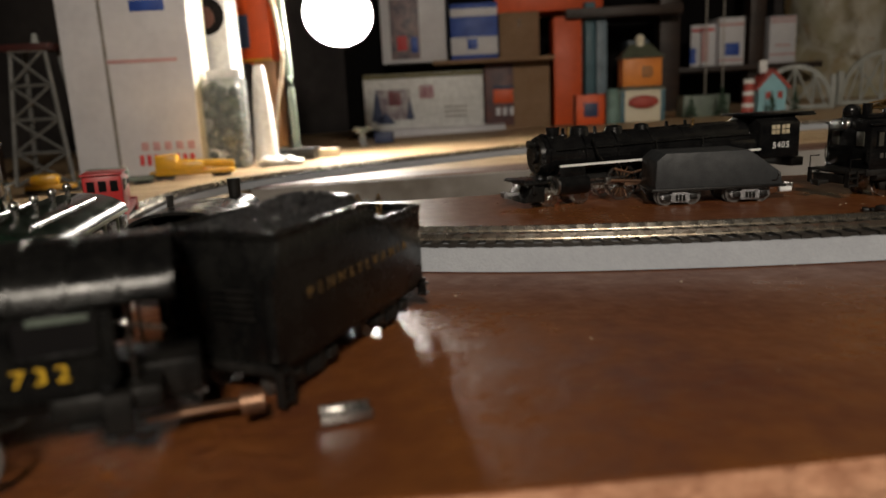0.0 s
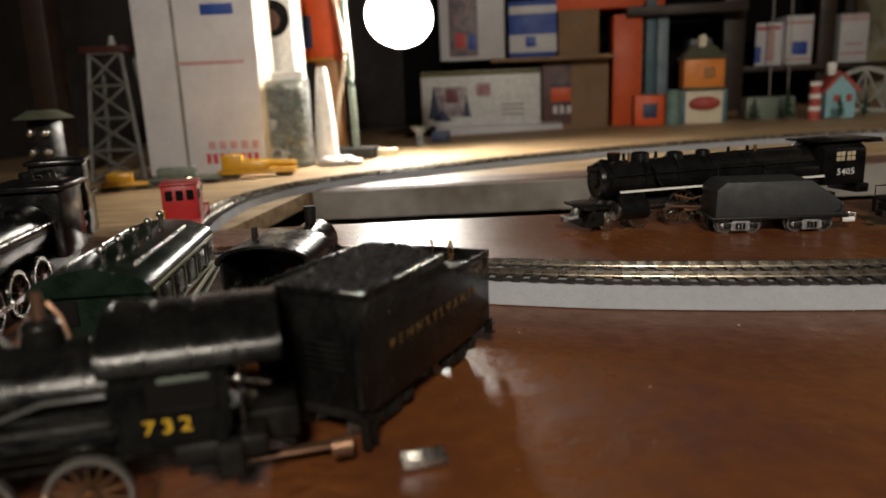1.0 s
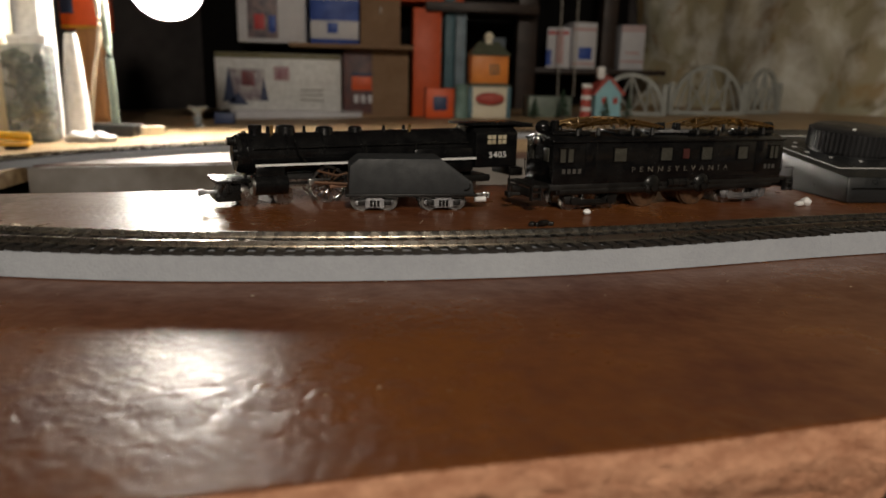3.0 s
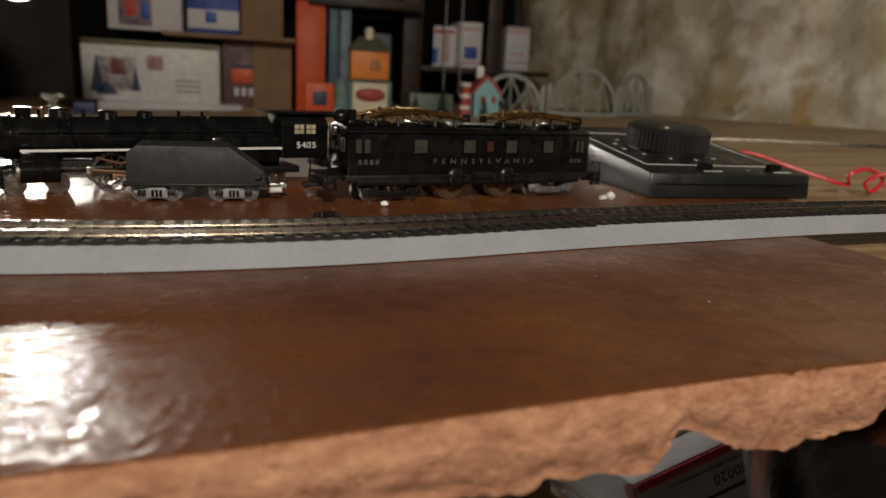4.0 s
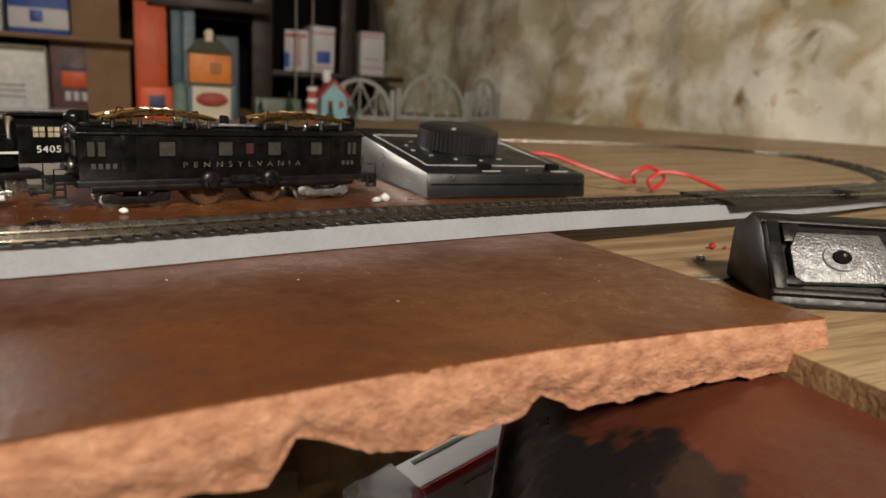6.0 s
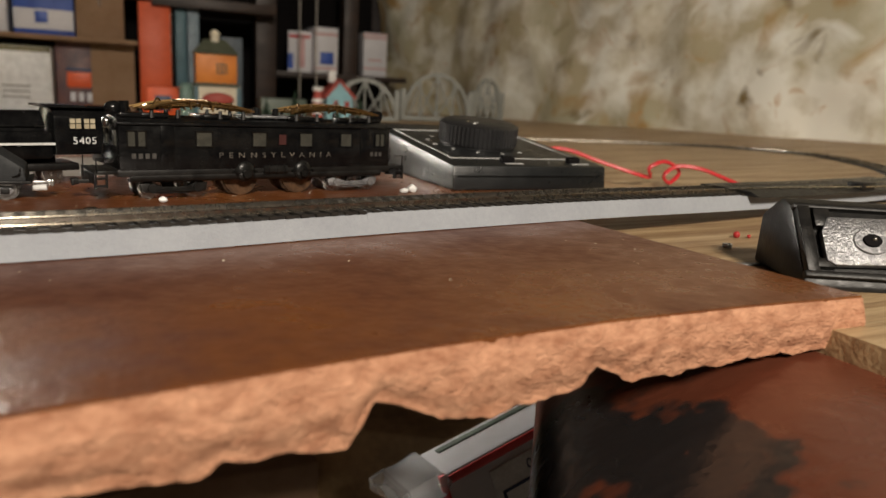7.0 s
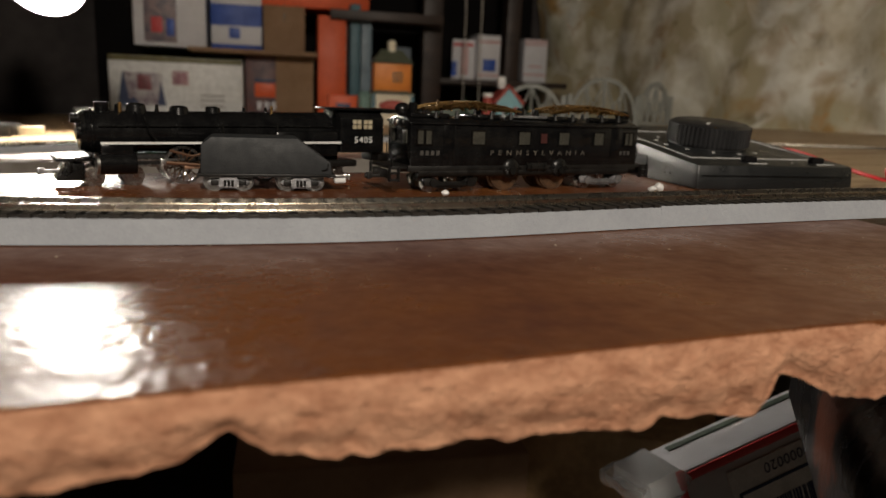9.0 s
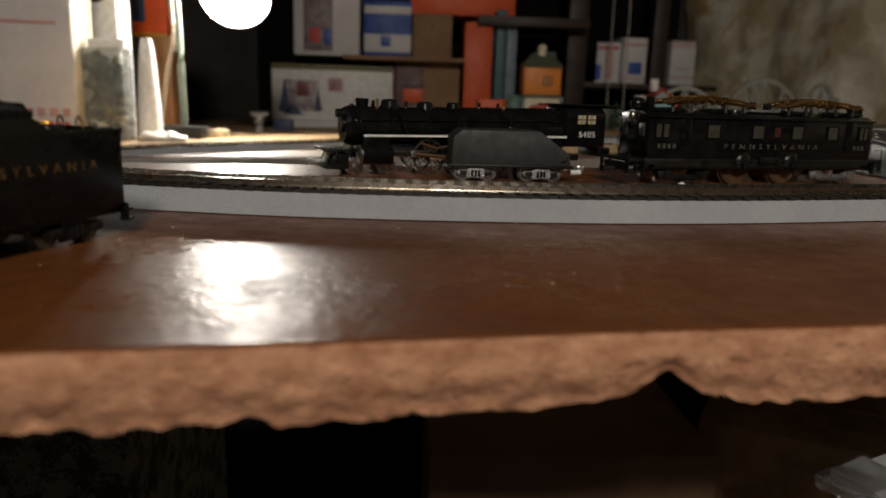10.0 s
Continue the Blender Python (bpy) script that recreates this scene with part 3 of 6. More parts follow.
def truck(parent, x, y, wb=0.0235, r=0.0042, material=CAST, both=True):
    """A two-axle freight truck: side frames and wheels."""
    for sgn in ((-1, 1) if both else (-1,)):
        yy = sgn * y
        b = bm_new()
        h = wb / 2
        out = [(x - h - 0.004, 0.0052), (x - h - 0.0026, 0.0066), (x - h + 0.003, 0.0066), (x - 0.0045, 0.0082), (x + 0.0045, 0.0082), (x + h - 0.003, 0.0066), (x + h + 0.0026, 0.0066), (x + h + 0.004, 0.0052),
               (x + h + 0.0026, 0.0034), (x + h - 0.0026, 0.0034), (x + 0.0055, 0.0018), (x - 0.0055, 0.0018), (x - h + 0.0026, 0.0034), (x - h - 0.0026, 0.0034)]
        prism(b, out, yy - 0.0008, yy + 0.0008, bev=0.0003)
        fr = part("side_frame", b, material, parent)
        b = bm_new()
        for k in range(3):
            rod(b, (x - 0.002 + 0.002 * k, yy + sgn * 0.0012, 0.003), (x - 0.002 + 0.002 * k, yy + sgn * 0.0012, 0.0064), 0.0008, 6)
        for sx in (-h, h):
            box(b, (x + sx, yy + sgn * 0.001, 0.005), (0.0042, 0.0022, 0.0030), 0.0005)
        part("spring_box", b, SOOT, fr)
        for sx in (-h, h):
            wheel(parent, x + sx, yy - sgn * 0.0034 - 0.0011, r, DARKSTEEL)
    b = bm_new()
    box(b, (x, 0, 0.0058), (0.006, 2 * y, 0.003), 0.0005)
    for sx in (-wb / 2, wb / 2):
        rod(b, (x + sx, -y + 0.003, r), (x + sx, y - 0.003, r), 0.001, 6)
    part("bolster", b, SOOT, parent)


def coupler(parent, x, z, sgn, material=SOOT):
    b = bm_new()
    box(b, (x + sgn * 0.004, 0, z), (0.009, 0.0022, 0.002), 0.0004)
    box(b, (x + sgn * 0.0095, 0.0012, z), (0.0038, 0.0046, 0.0034), 0.0007)
    box(b, (x + sgn * 0.0110, -0.0022, z), (0.0016, 0.0030, 0.0034), 0.0005)
    part("coupler", b, material, parent)


def heading(cx, cy, z, deg):
    return pose(cx, cy, z, 0, 0, deg)


# ---- electric boxcab ----
def boxcab(m):
    o = root("electric_locomotive", m, "black electric boxcab locomotive with brass pantographs standing on the board", "model locomotive")
    L, W, z0, z1 = 0.170, 0.034, 0.0165, 0.0445
    h, w = L / 2, W / 2
    b = bm_new()
    prof = [(-w, z0), (-w, z1 - 0.003), (-w + 0.004, z1 - 0.0006), (0, z1 + 0.0012), (w - 0.004, z1 - 0.0006), (w, z1 - 0.003), (w, z0)]
    prism(b, prof, -h, h, axis="x", bev=0.0009)
    body = part("body", b, GLOSS, o, "satin black riveted carbody")
    b = bm_new()
    for y in (-w - 0.0006, w + 0.0006):
        box(b, (0, y, z1 - 0.0030), (L + 0.001, 0.0014, 0.0012), 0.0003)
    for x in (-h + 0.012, h - 0.012, -0.03, 0.03):
        box(b, (x, 0, z1 + 0.0012), (0.018, 0.020, 0.0022), 0.0006)
    part("roof_trim", b, GLOSS, o)
    b = bm_new()
    box(b, (0, 0, z0 - 0.0015), (L + 0.002, W - 0.001, 0.004), 0.0006)
    for y in (-w + 0.003, w - 0.003):
        rod(b, (-h + 0.006, y, z0 - 0.004), (h - 0.006, y, z0 - 0.004), 0.0028, 12)
    part("underframe", b, SOOT, o)
    fr = lambda c: -h + L * (c - 125) / 810
    for c, wd in ((155, 0.0042), (180, 0.0042), (340, 0.0092), (497, 0.0088), (641, 0.0086), (775, 0.0082), (888, 0.0036), (905, 0.0036)):
        for sgn in (-1, 1):
            b = bm_new()
            y = sgn * (w + 0.0002)
            for dx, dz, sx, sz in ((0, 0.0042, wd + 0.0014, 0.0007), (0, -0.0042, wd + 0.0014, 0.0007), (wd / 2, 0, 0.0007, 0.0084), (-wd / 2, 0, 0.0007, 0.0084)):
                box(b, (fr(c) + dx, y, 0.0335 + dz), (sx, 0.0012, sz))
            win = part("window", b, GLOSS, o)
            part("pane", box(bm_new(), (fr(c), y - sgn * 0.0001, 0.0335), (wd, 0.0006, 0.0084)), WINDOW, win, "dusty grey pane")
    part("red_panel", box(bm_new(), (fr(567), -w - 0.0001, 0.0335), (0.0045, 0.0008, 0.006)), MAROON, o, "small dull red panel")
    for c in (245, 845):
        part("side_door", box(bm_new(), (fr(c), -w - 0.0001, 0.031), (0.0075, 0.0009, 0.020), 0.0003), GLOSS, o)
    for sgn in (-1, 1):
        for y in (-0.0095, 0.0095):
            win = part("end_window", box(bm_new(), (sgn * (h + 0.0002), y, 0.0335), (0.0009, 0.0056, 0.0080), 0.0002), WINDOW, o)
    letters("lettering", "PENNSYLVANIA", 0.0043, Matrix.Translation((fr(552), -w - 0.0003, 0.0243)) @ FRONT, GREYLET, o, 2.1, "worn grey spaced lettering", 1.28)
    for k in range(4):
        part("number_mark", box(bm_new(), (fr(160) + 0.0035 * k, -w - 0.0002, 0.0243), (0.0022, 0.0005, 0.0028)), WORNMARK, o)
        part("number_mark", box(bm_new(), (fr(852) + 0.0033 * k, -w - 0.0002, 0.0243), (0.002, 0.0005, 0.0026)), WORNMARK, o)
    # rivet rows
    b = bm_new()
    for k in range(84):
        x = -h + 0.003 + (L - 0.006) * k / 83
        for z in (z0 + 0.0022, z0 + 0.0052, 0.0398):
            box(b, (x, -w - 0.0001, z), (0.0005, 0.0004, 0.0005))
    tagged(part("rivets", b, GLOSS, o, smooth=False), kind="stuff")
    # running gear
    for x in (-0.0155, 0.0215):
        for y in (-0.0095, 0.0073):
            wheel(o, x, y, 0.0105, DARKBRASS, name="driving_wheel")
        for sgn in (-1, 1):
            b = bm_new()
            ball(b, (x, sgn * 0.0158, 0.0150), 0.0064, (1, 0.5, 1), 14)
            rod(b, (x, sgn * 0.0140, 0.0135), (x, sgn * 0.0202, 0.0135), 0.0028, 12, 0.0024)
            box(b, (x, sgn * 0.0150, 0.0142), (0.017, 0.003, 0.004), 0.0008)
            part("journal_housing", b, BLACK, o)
    for sgn in (-1, 1):
        b = bm_new()
        rod(b, (-0.004, sgn * 0.0155, 0.0155), (0.011, sgn * 0.0155, 0.0155), 0.0030, 10)
        for x in (-0.001, 0.004, 0.009):
            rod(b, (x, sgn * 0.0155, 0.0155), (x + 0.0006, sgn * 0.0155, 0.0155), 0.0035, 10)
        box(b, (0.003, sgn * 0.0140, 0.0128), (0.068, 0.0016, 0.0022), 0.0005)
        part("equalizer", b, SOOT, o)
    for x, mt in ((-0.055, SOOT), (0.060, CAST)):
        for sgn in (-1, 1):
            b = bm_new()
            pts = [(x - 0.019, 0.0085), (x - 0.014, 0.0095), (x - 0.006, 0.0062), (x + 0.006, 0.0062), (x + 0.013, 0.0100), (x + 0.018, 0.0088), (x + 0.017, 0.0040), (x + 0.006, 0.0030), (x - 0.008, 0.0030), (x - 0.018, 0.0042)]
            prism(b, pts, sgn * 0.0125 - 0.0009, sgn * 0.0125 + 0.0009, bev=0.0003)
            for sx in (-0.0125, 0.0125):
                rod(b, (x + sx, sgn * 0.0115, 0.0062), (x + sx, sgn * 0.0150, 0.0062), 0.0027, 12)
            rod(b, (x - 0.010, sgn * 0.014, 0.0046), (x + 0.010, sgn * 0.014, 0.0046), 0.0007, 6)
            part("truck_frame", b, mt, o)
        for sx in (-0.0125, 0.0125):
            for y in (-0.0095, 0.0073):
                wheel(o, x + sx, y, 0.0057, STEEL)
    # end platforms, steps, handrails
    for sgn in (-1, 1):
        b = bm_new()
        box(b, (sgn * (h + 0.0055), 0, z0 - 0.001), (0.012, W - 0.003, 0.0018), 0.0004)
        for y in (-w + 0.002, w - 0.002):
            for dz in (0.004, 0.008):
                box(b, (sgn * (h + 0.009), y, z0 - dz), (0.006, 0.004, 0.0008))
            for dx in (0.0062, 0.0118):
                box(b, (sgn * (h + dx), y, z0 - 0.0045), (0.0007, 0.0030, 0.009))
        box(b, (sgn * (h + 0.011), 0, z0 - 0.005), (0.0018, W - 0.010, 0.005), 0.0004)
        plat = part("end_platform", b, SOOT, o)
        for y in (-w + 0.001, w - 0.001):
            b = bm_new()
            tube(b, [(sgn * (h + 0.0112), y, z0 - 0.001), (sgn * (h + 0.0112), y, z0 + 0.0065), (sgn * (h + 0.0050), y, z0 + 0.0065)], 0.0004, 5)
            tube(b, [(sgn * (h - 0.0006), y * 1.02, z0 + 0.001), (sgn * (h + 0.0010), y * 1.02, z0 + 0.006), (sgn * (h + 0.0010), y * 1.02, z0 + 0.012)], 0.00035, 5)
            part("handrail", b, GLOSS, plat)
        coupler(o, sgn * (h + 0.009), 0.0095, sgn)
    # roof gear
    b = bm_new()
    rod(b, (-h + 0.006, -0.006, z1), (-h + 0.006, -0.006, z1 + 0.0085), 0.0026, 12)
    ball(b, (-h + 0.003, 0.002, z1 + 0.004), 0.0042, (1.3, 1, 1))
    part("headlight", b, GLOSS, o)
    part("bell", ball(bm_new(), (-h - 0.002, 0.0, 0.0415), 0.0026, (0.8, 1, 1.1)), STEEL, o, "small bright metal bell")
    part("end_headlight", rod(bm_new(), (h - 0.006, -0.002, z1 + 0.004), (h + 0.001, -0.002, z1 + 0.004), 0.0034, 14), GLOSS, o)
    for xc, mt in ((-0.040, BRASS), (0.046, BRASS)):
        p = part("pantograph", bm_new(), BRASS, o)
        b = bm_new()
        zb = z1 + 0.0044
        for y in (-0.0105, 0.0105):
            tube(b, [(xc - 0.030, y, zb), (xc - 0.015, y * 0.95, zb + 0.0022), (xc, y * 0.9, zb + 0.0030), (xc + 0.015, y * 0.95, zb + 0.0022), (xc + 0.030, y, zb)], 0.0008, 6)
            tube(b, [(xc - 0.028, y * 0.75, zb + 0.001), (xc + 0.002, y * 0.5, zb + 0.0046), (xc + 0.028, y * 0.75, zb + 0.001)], 0.0005, 6)
        for dx in (-0.028, -0.019, -0.008, 0.008, 0.019, 0.028):
            tube(b, [(xc + dx, -0.0112, zb + 0.0005), (xc + dx * 0.9, 0, zb + 0.0024), (xc + dx, 0.0112, zb + 0.0005)], 0.0005, 6)
        for dx in (-0.006, 0.0, 0.006):
            tube(b, spline([(xc + dx, -0.015, zb + 0.0008), (xc + dx, -0.012, zb + 0.0046), (xc + dx, 0, zb + 0.0056), (xc + dx, 0.012, zb + 0.0046), (xc + dx, 0.015, zb + 0.0008)], 4), 0.0006, 6)
        tube(b, [(xc - 0.026, -0.009, zb), (xc + 0.012, 0.007, zb + 0.003), (xc + 0.026, 0.009, zb)], 0.0005, 5)
        tube(b, [(xc - 0.026, 0.009, zb), (xc + 0.012, -0.007, zb + 0.003), (xc + 0.026, -0.009, zb)], 0.0005, 5)
        for k, (dx, w) in enumerate(((-0.020, 0.010), (-0.011, 0.0125), (0.013, 0.0125), (0.021, 0.010))):
            tube(b, spline([(xc + dx - 0.006, -w, zb), (xc + dx - 0.003, -w * 0.6, zb + 0.0040), (xc + dx, 0, zb + 0.0058 - 0.0006 * k), (xc + dx + 0.004, w * 0.6, zb + 0.0038), (xc + dx + 0.006, w, zb)], 4), 0.00055, 6)
        for y in (-0.0145, -0.0060, 0.0060, 0.0145):
            tube(b, spline([(xc - 0.031, y, zb + 0.0004), (xc - 0.018, y * 0.85, zb + 0.0036), (xc, y * 0.7, zb + 0.0052), (xc + 0.018, y * 0.85, zb + 0.0036), (xc + 0.031, y, zb + 0.0004)], 4), 0.0006, 6)
        p.data = mesh_of("pantograph", b, BRASS)
        for dx in (-0.026, -0.012, 0.012, 0.026):
            for y in (-0.0105, 0.0105):
                part("insulator", rod(bm_new(), (xc + dx, y, z1), (xc + dx, y, zb + 0.0002), 0.0016, 8, 0.0009), SOOT, p)
        b = bm_new()
        for dx in (-0.024, 0.010):
            box(b, (xc + dx, -0.008, z1 + 0.0013), (0.015, 0.006, 0.0026), 0.0011)
        part("roof_hatch", b, BLACK, o)
    b = bm_new()
    for x, y, r, hh in ((-0.003, -0.004, 0.0030, 0.0072), (0.008, -0.006, 0.0022, 0.0068), (0.0115, 0.001, 0.0022, 0.0066), (0.002, 0.006, 0.0026, 0.006)):
        rod(b, (x, y, z1), (x, y, z1 + hh), r, 12, r * 0.8)
    part("roof_vents", b, GLOSS, o)
    part("roof_plate", box(bm_new(), (0.004, 0, z1 + 0.0018), (0.034, 0.018, 0.0016), 0.0004), CAST, o, "pale bare metal roof plate")
    return o


EA = math.degrees(math.atan2(0.043, 0.163))
boxcab(heading(0.3555, 0.5235, 0.0, EA))


# ---- large steam locomotive without its own tender ----
def steam_big(m):
    o = root("steam_locomotive", m, "black steam locomotive with a white running-board stripe", "model locomotive")
    # the boiler's length runs from -0.088 to 0.060, the cab behind it
    b = bm_new()
    rod(b, (-0.088, 0, 0.0300), (-0.030, 0, 0.0300), 0.0118, 32)
    rod(b, (-0.030, 0, 0.0300), (0.058, 0, 0.0305), 0.0122, 32, 0.0128)
    part("boiler", b, GLOSS, o, "glossy black boiler")
    for x in (-0.085, -0.062, -0.040, -0.016, 0.008, 0.034):
        part("boiler_band", rod(bm_new(), (x, 0, 0.0302), (x + 0.001, 0, 0.0302), 0.0129, 32), GLOSS, o)
    b = bm_new()
    rod(b, (-0.0905, 0, 0.030), (-0.088, 0, 0.030), 0.0104, 28, 0.0116)
    rod(b, (-0.092, 0, 0.0305), (-0.0905, 0, 0.0305), 0.0050, 20)
    rod(b, (-0.0945, 0, 0.0372), (-0.090, 0, 0.0372), 0.0026, 14)
    part("smokebox_front", b, BLACK, o)
    part("chimney", rod(bm_new(), (-0.078, 0, 0.040), (-0.078, 0, 0.0465), 0.0036, 18, 0.0042), GLOSS, o)
    for x, r, hh in ((-0.060, 0.0062, 0.0052), (-0.036, 0.0060, 0.0042), (-0.016, 0.0050, 0.0044)):
        b = rod(bm_new(), (x, 0, 0.0400), (x, 0, 0.0400 + hh), r, 20, r * 0.86)
        ball(b, (x, 0, 0.0400 + hh), r * 0.86, (1, 1, 0.25))
        part("dome", b, GLOSS, o)
    for x in (-0.070, -0.048, 0.004, 0.018):
        part("fitting", rod(bm_new(), (x, 0.002, 0.041), (x, 0.002, 0.0455), 0.0013, 8, 0.0009), GLOSS, o)
    for x in (0.020, -0.069):
        part("safety_valve", rod(bm_new(), (x, -0.003, 0.041), (x, -0.003, 0.0465), 0.001, 8), BRASS, o)
    b = bm_new()
    box(b, (-0.012, -0.0135, 0.0245), (0.140, 0.0065, 0.0012), 0.0003)
    box(b, (-0.012, 0.0135, 0.0245), (0.140, 0.0065, 0.0012), 0.0003)
    part("running_board", b, GLOSS, o)
    part("white_stripe", box(bm_new(), (-0.030, -0.0170, 0.0246), (0.104, 0.0006, 0.0013)), WHITE, o, "thin white stripe")
    part("white_stripe", box(bm_new(), (0.047, -0.0170, 0.0246), (0.030, 0.0006, 0.0013)), WHITE, o)
    b = bm_new()
    tube(b, [(-0.082, -0.0122, 0.0335), (0.030, -0.0128, 0.0345), (0.058, -0.0130, 0.0345)], 0.0005, 5)
    tube(b, [(-0.058, -0.0126, 0.0390), (-0.056, -0.0145, 0.030), (-0.052, -0.0150, 0.0252)], 0.0007, 5)
    tube(b, [(-0.014, -0.0128, 0.0355), (-0.014, -0.0150, 0.0252)], 0.0005, 5)
    tube(b, [(0.020, -0.0130, 0.0355), (0.020, -0.0150, 0.0252)], 0.0005, 5)
    part("piping", b, BLACK, o)
    # cab
    b = bm_new()
    prism(b, [(-0.0165, 0.018), (-0.0165, 0.0405), (-0.010, 0.0452), (0, 0.0465), (0.010, 0.0452), (0.0165, 0.0405), (0.0165, 0.018)], 0.062, 0.094, axis="x", bev=0.0006)
    cab = part("cab", b, GLOSS, o)
    b = bm_new()
    box(b, (0.082, 0, 0.0462), (0.050, 0.030, 0.0014), 0.0005)
    box(b, (0.100, 0, 0.0448), (0.014, 0.033, 0.0014), 0.0005)
    part("cab_roof", b, GLOSS, o)
    for x in (0.0735, 0.0815):
        win = part("cab_window", box(bm_new(), (x, -0.0167, 0.0365), (0.0070, 0.0008, 0.0066), 0.0001), BLACK, o)
        for dx in (-0.0017, 0.0017):
            for dz in (-0.0016, 0.0016):
                part("pane", box(bm_new(), (x + dx, -0.0171, 0.0365 + dz), (0.0028, 0.0005, 0.0026)), AMBER, win)
    letters("cab_number", "5405", 0.0056, Matrix.Translation((0.0785, -0.0169, 0.0262)) @ FRONT, WHITE, o, 1.1, "white cab number", 1.15)
    b = bm_new()
    box(b, (0.040, 0, 0.0235), (0.044, 0.031, 0.017), 0.003)
    part("firebox", b, GLOSS, o)
    # front end and running gear
    b = bm_new()
    prism(b, [(-0.104, 0.004), (-0.090, 0.004), (-0.090, 0.014), (-0.098, 0.014)], -0.013, 0.013, bev=0.0006)
    box(b, (-0.094, 0, 0.0155), (0.020, 0.031, 0.0016), 0.0003)
    box(b, (-0.0975, 0, 0.0118), (0.0022, 0.030, 0.0050), 0.0004)
    part("pilot", b, BLACK, o)
    coupler(o, -0.1005, 0.0082, -1, CAST)
    for sgn in (-1, 1):
        b = bm_new()
        rod(b, (-0.083, sgn * 0.0145, 0.0132), (-0.064, sgn * 0.0145, 0.0132), 0.0062, 20)
        box(b, (-0.0735, sgn * 0.0135, 0.0200), (0.017, 0.008, 0.008), 0.001)
        cy = part("cylinder", b, GLOSS, o)
        part("cylinder_cover", rod(bm_new(), (-0.0845, sgn * 0.0145, 0.0132), (-0.083, sgn * 0.0145, 0.0132), 0.0056, 20), STEEL, cy)
        b = bm_new()
        for z in (0.0150, 0.0118):
            box(b, (-0.051, sgn * 0.0152, z), (0.027, 0.0014, 0.0011))
        box(b, (-0.048, sgn * 0.0155, 0.0135), (0.006, 0.0024, 0.0042), 0.0004)
        part("crosshead", b, STEEL, o)
        b = bm_new()
        box(b, (-0.010, sgn * 0.0160, 0.0105), (0.056, 0.0012, 0.0020), 0.0003)
        tube(b, [(-0.048, sgn * 0.0168, 0.0135), (-0.012, sgn * 0.0168, 0.0100)], 0.0010, 6)
        tube(b, [(-0.046, sgn * 0.0172, 0.0205), (-0.034, sgn * 0.0172, 0.0170), (-0.024, sgn * 0.0172, 0.0190)], 0.0007, 5)
        tube(b, [(-0.024, sgn * 0.0172, 0.0190), (-0.020, sgn * 0.0172, 0.0110)], 0.0007, 5)
        part("side_rods", b, COPPER, o)
    for x in (-0.037, -0.0125, 0.012):
        for y in (-0.0115, 0.0093):
            wheel(o, x, y, 0.0112, STEEL, 14, 0.0016, "driving_wheel")
    for x in (-0.085, -0.064, 0.042, 0.062):
        for y in (-0.0095, 0.0073):
            wheel(o, x, y, 0.0052, STEEL)
    b = bm_new()
    box(b, (-0.010, 0, 0.0145), (0.150, 0.012, 0.007), 0.001)
    box(b, (0.056, 0, 0.0105), (0.040, 0.026, 0.0045), 0.001)
    box(b, (0.097, 0, 0.0140), (0.010, 0.026, 0.006), 0.001)
    part("frame", b, SOOT, o)
    return o


steam_big(heading(0.1785, 0.543, 0.0, 21.5))


# ---- loose slope-back tender ----
def slope_tender(m):
    o = root("slope_back_tender", m, "matte black unlettered slope-back tender shell on grey trucks", "model tender")
    b = bm_new()
    prism(b, [(-0.0365, 0.0100), (-0.0358, 0.0262), (-0.0305, 0.0305), (0.0165, 0.0305), (0.0352, 0.0170), (0.0362, 0.0100)], -0.0150, 0.0150, bev=0.0009)
    part("tank", b, MATTE, o)
    b = bm_new()
    box(b, (0, 0, 0.0094), (0.0765, 0.0305, 0.0016), 0.0004)
    part("sill", b, SOOT, o)
    part("grab_iron", tube(bm_new(), spline([(0.0300, -0.0153, 0.0125), (0.0325, -0.0160, 0.0132), (0.0335, -0.0160, 0.0150), (0.0335, -0.0153, 0.0175)], 4), 0.0004, 5), SOOT, o)
    truck(o, -0.0215, 0.0125, 0.0150, 0.0052)
    truck(o, 0.0185, 0.0125, 0.0155, 0.0052)
    coupler(o, 0.0365, 0.0075, 1, STEEL)
    part("axle_stub", rod(bm_new(), (0.038, -0.006, 0.0055), (0.045, -0.007, 0.006), 0.0016, 10), WHITE, o, "pale plastic coupler box")
    return o


slope_tender(heading(0.1965, 0.5040, 0.0, 3.5))


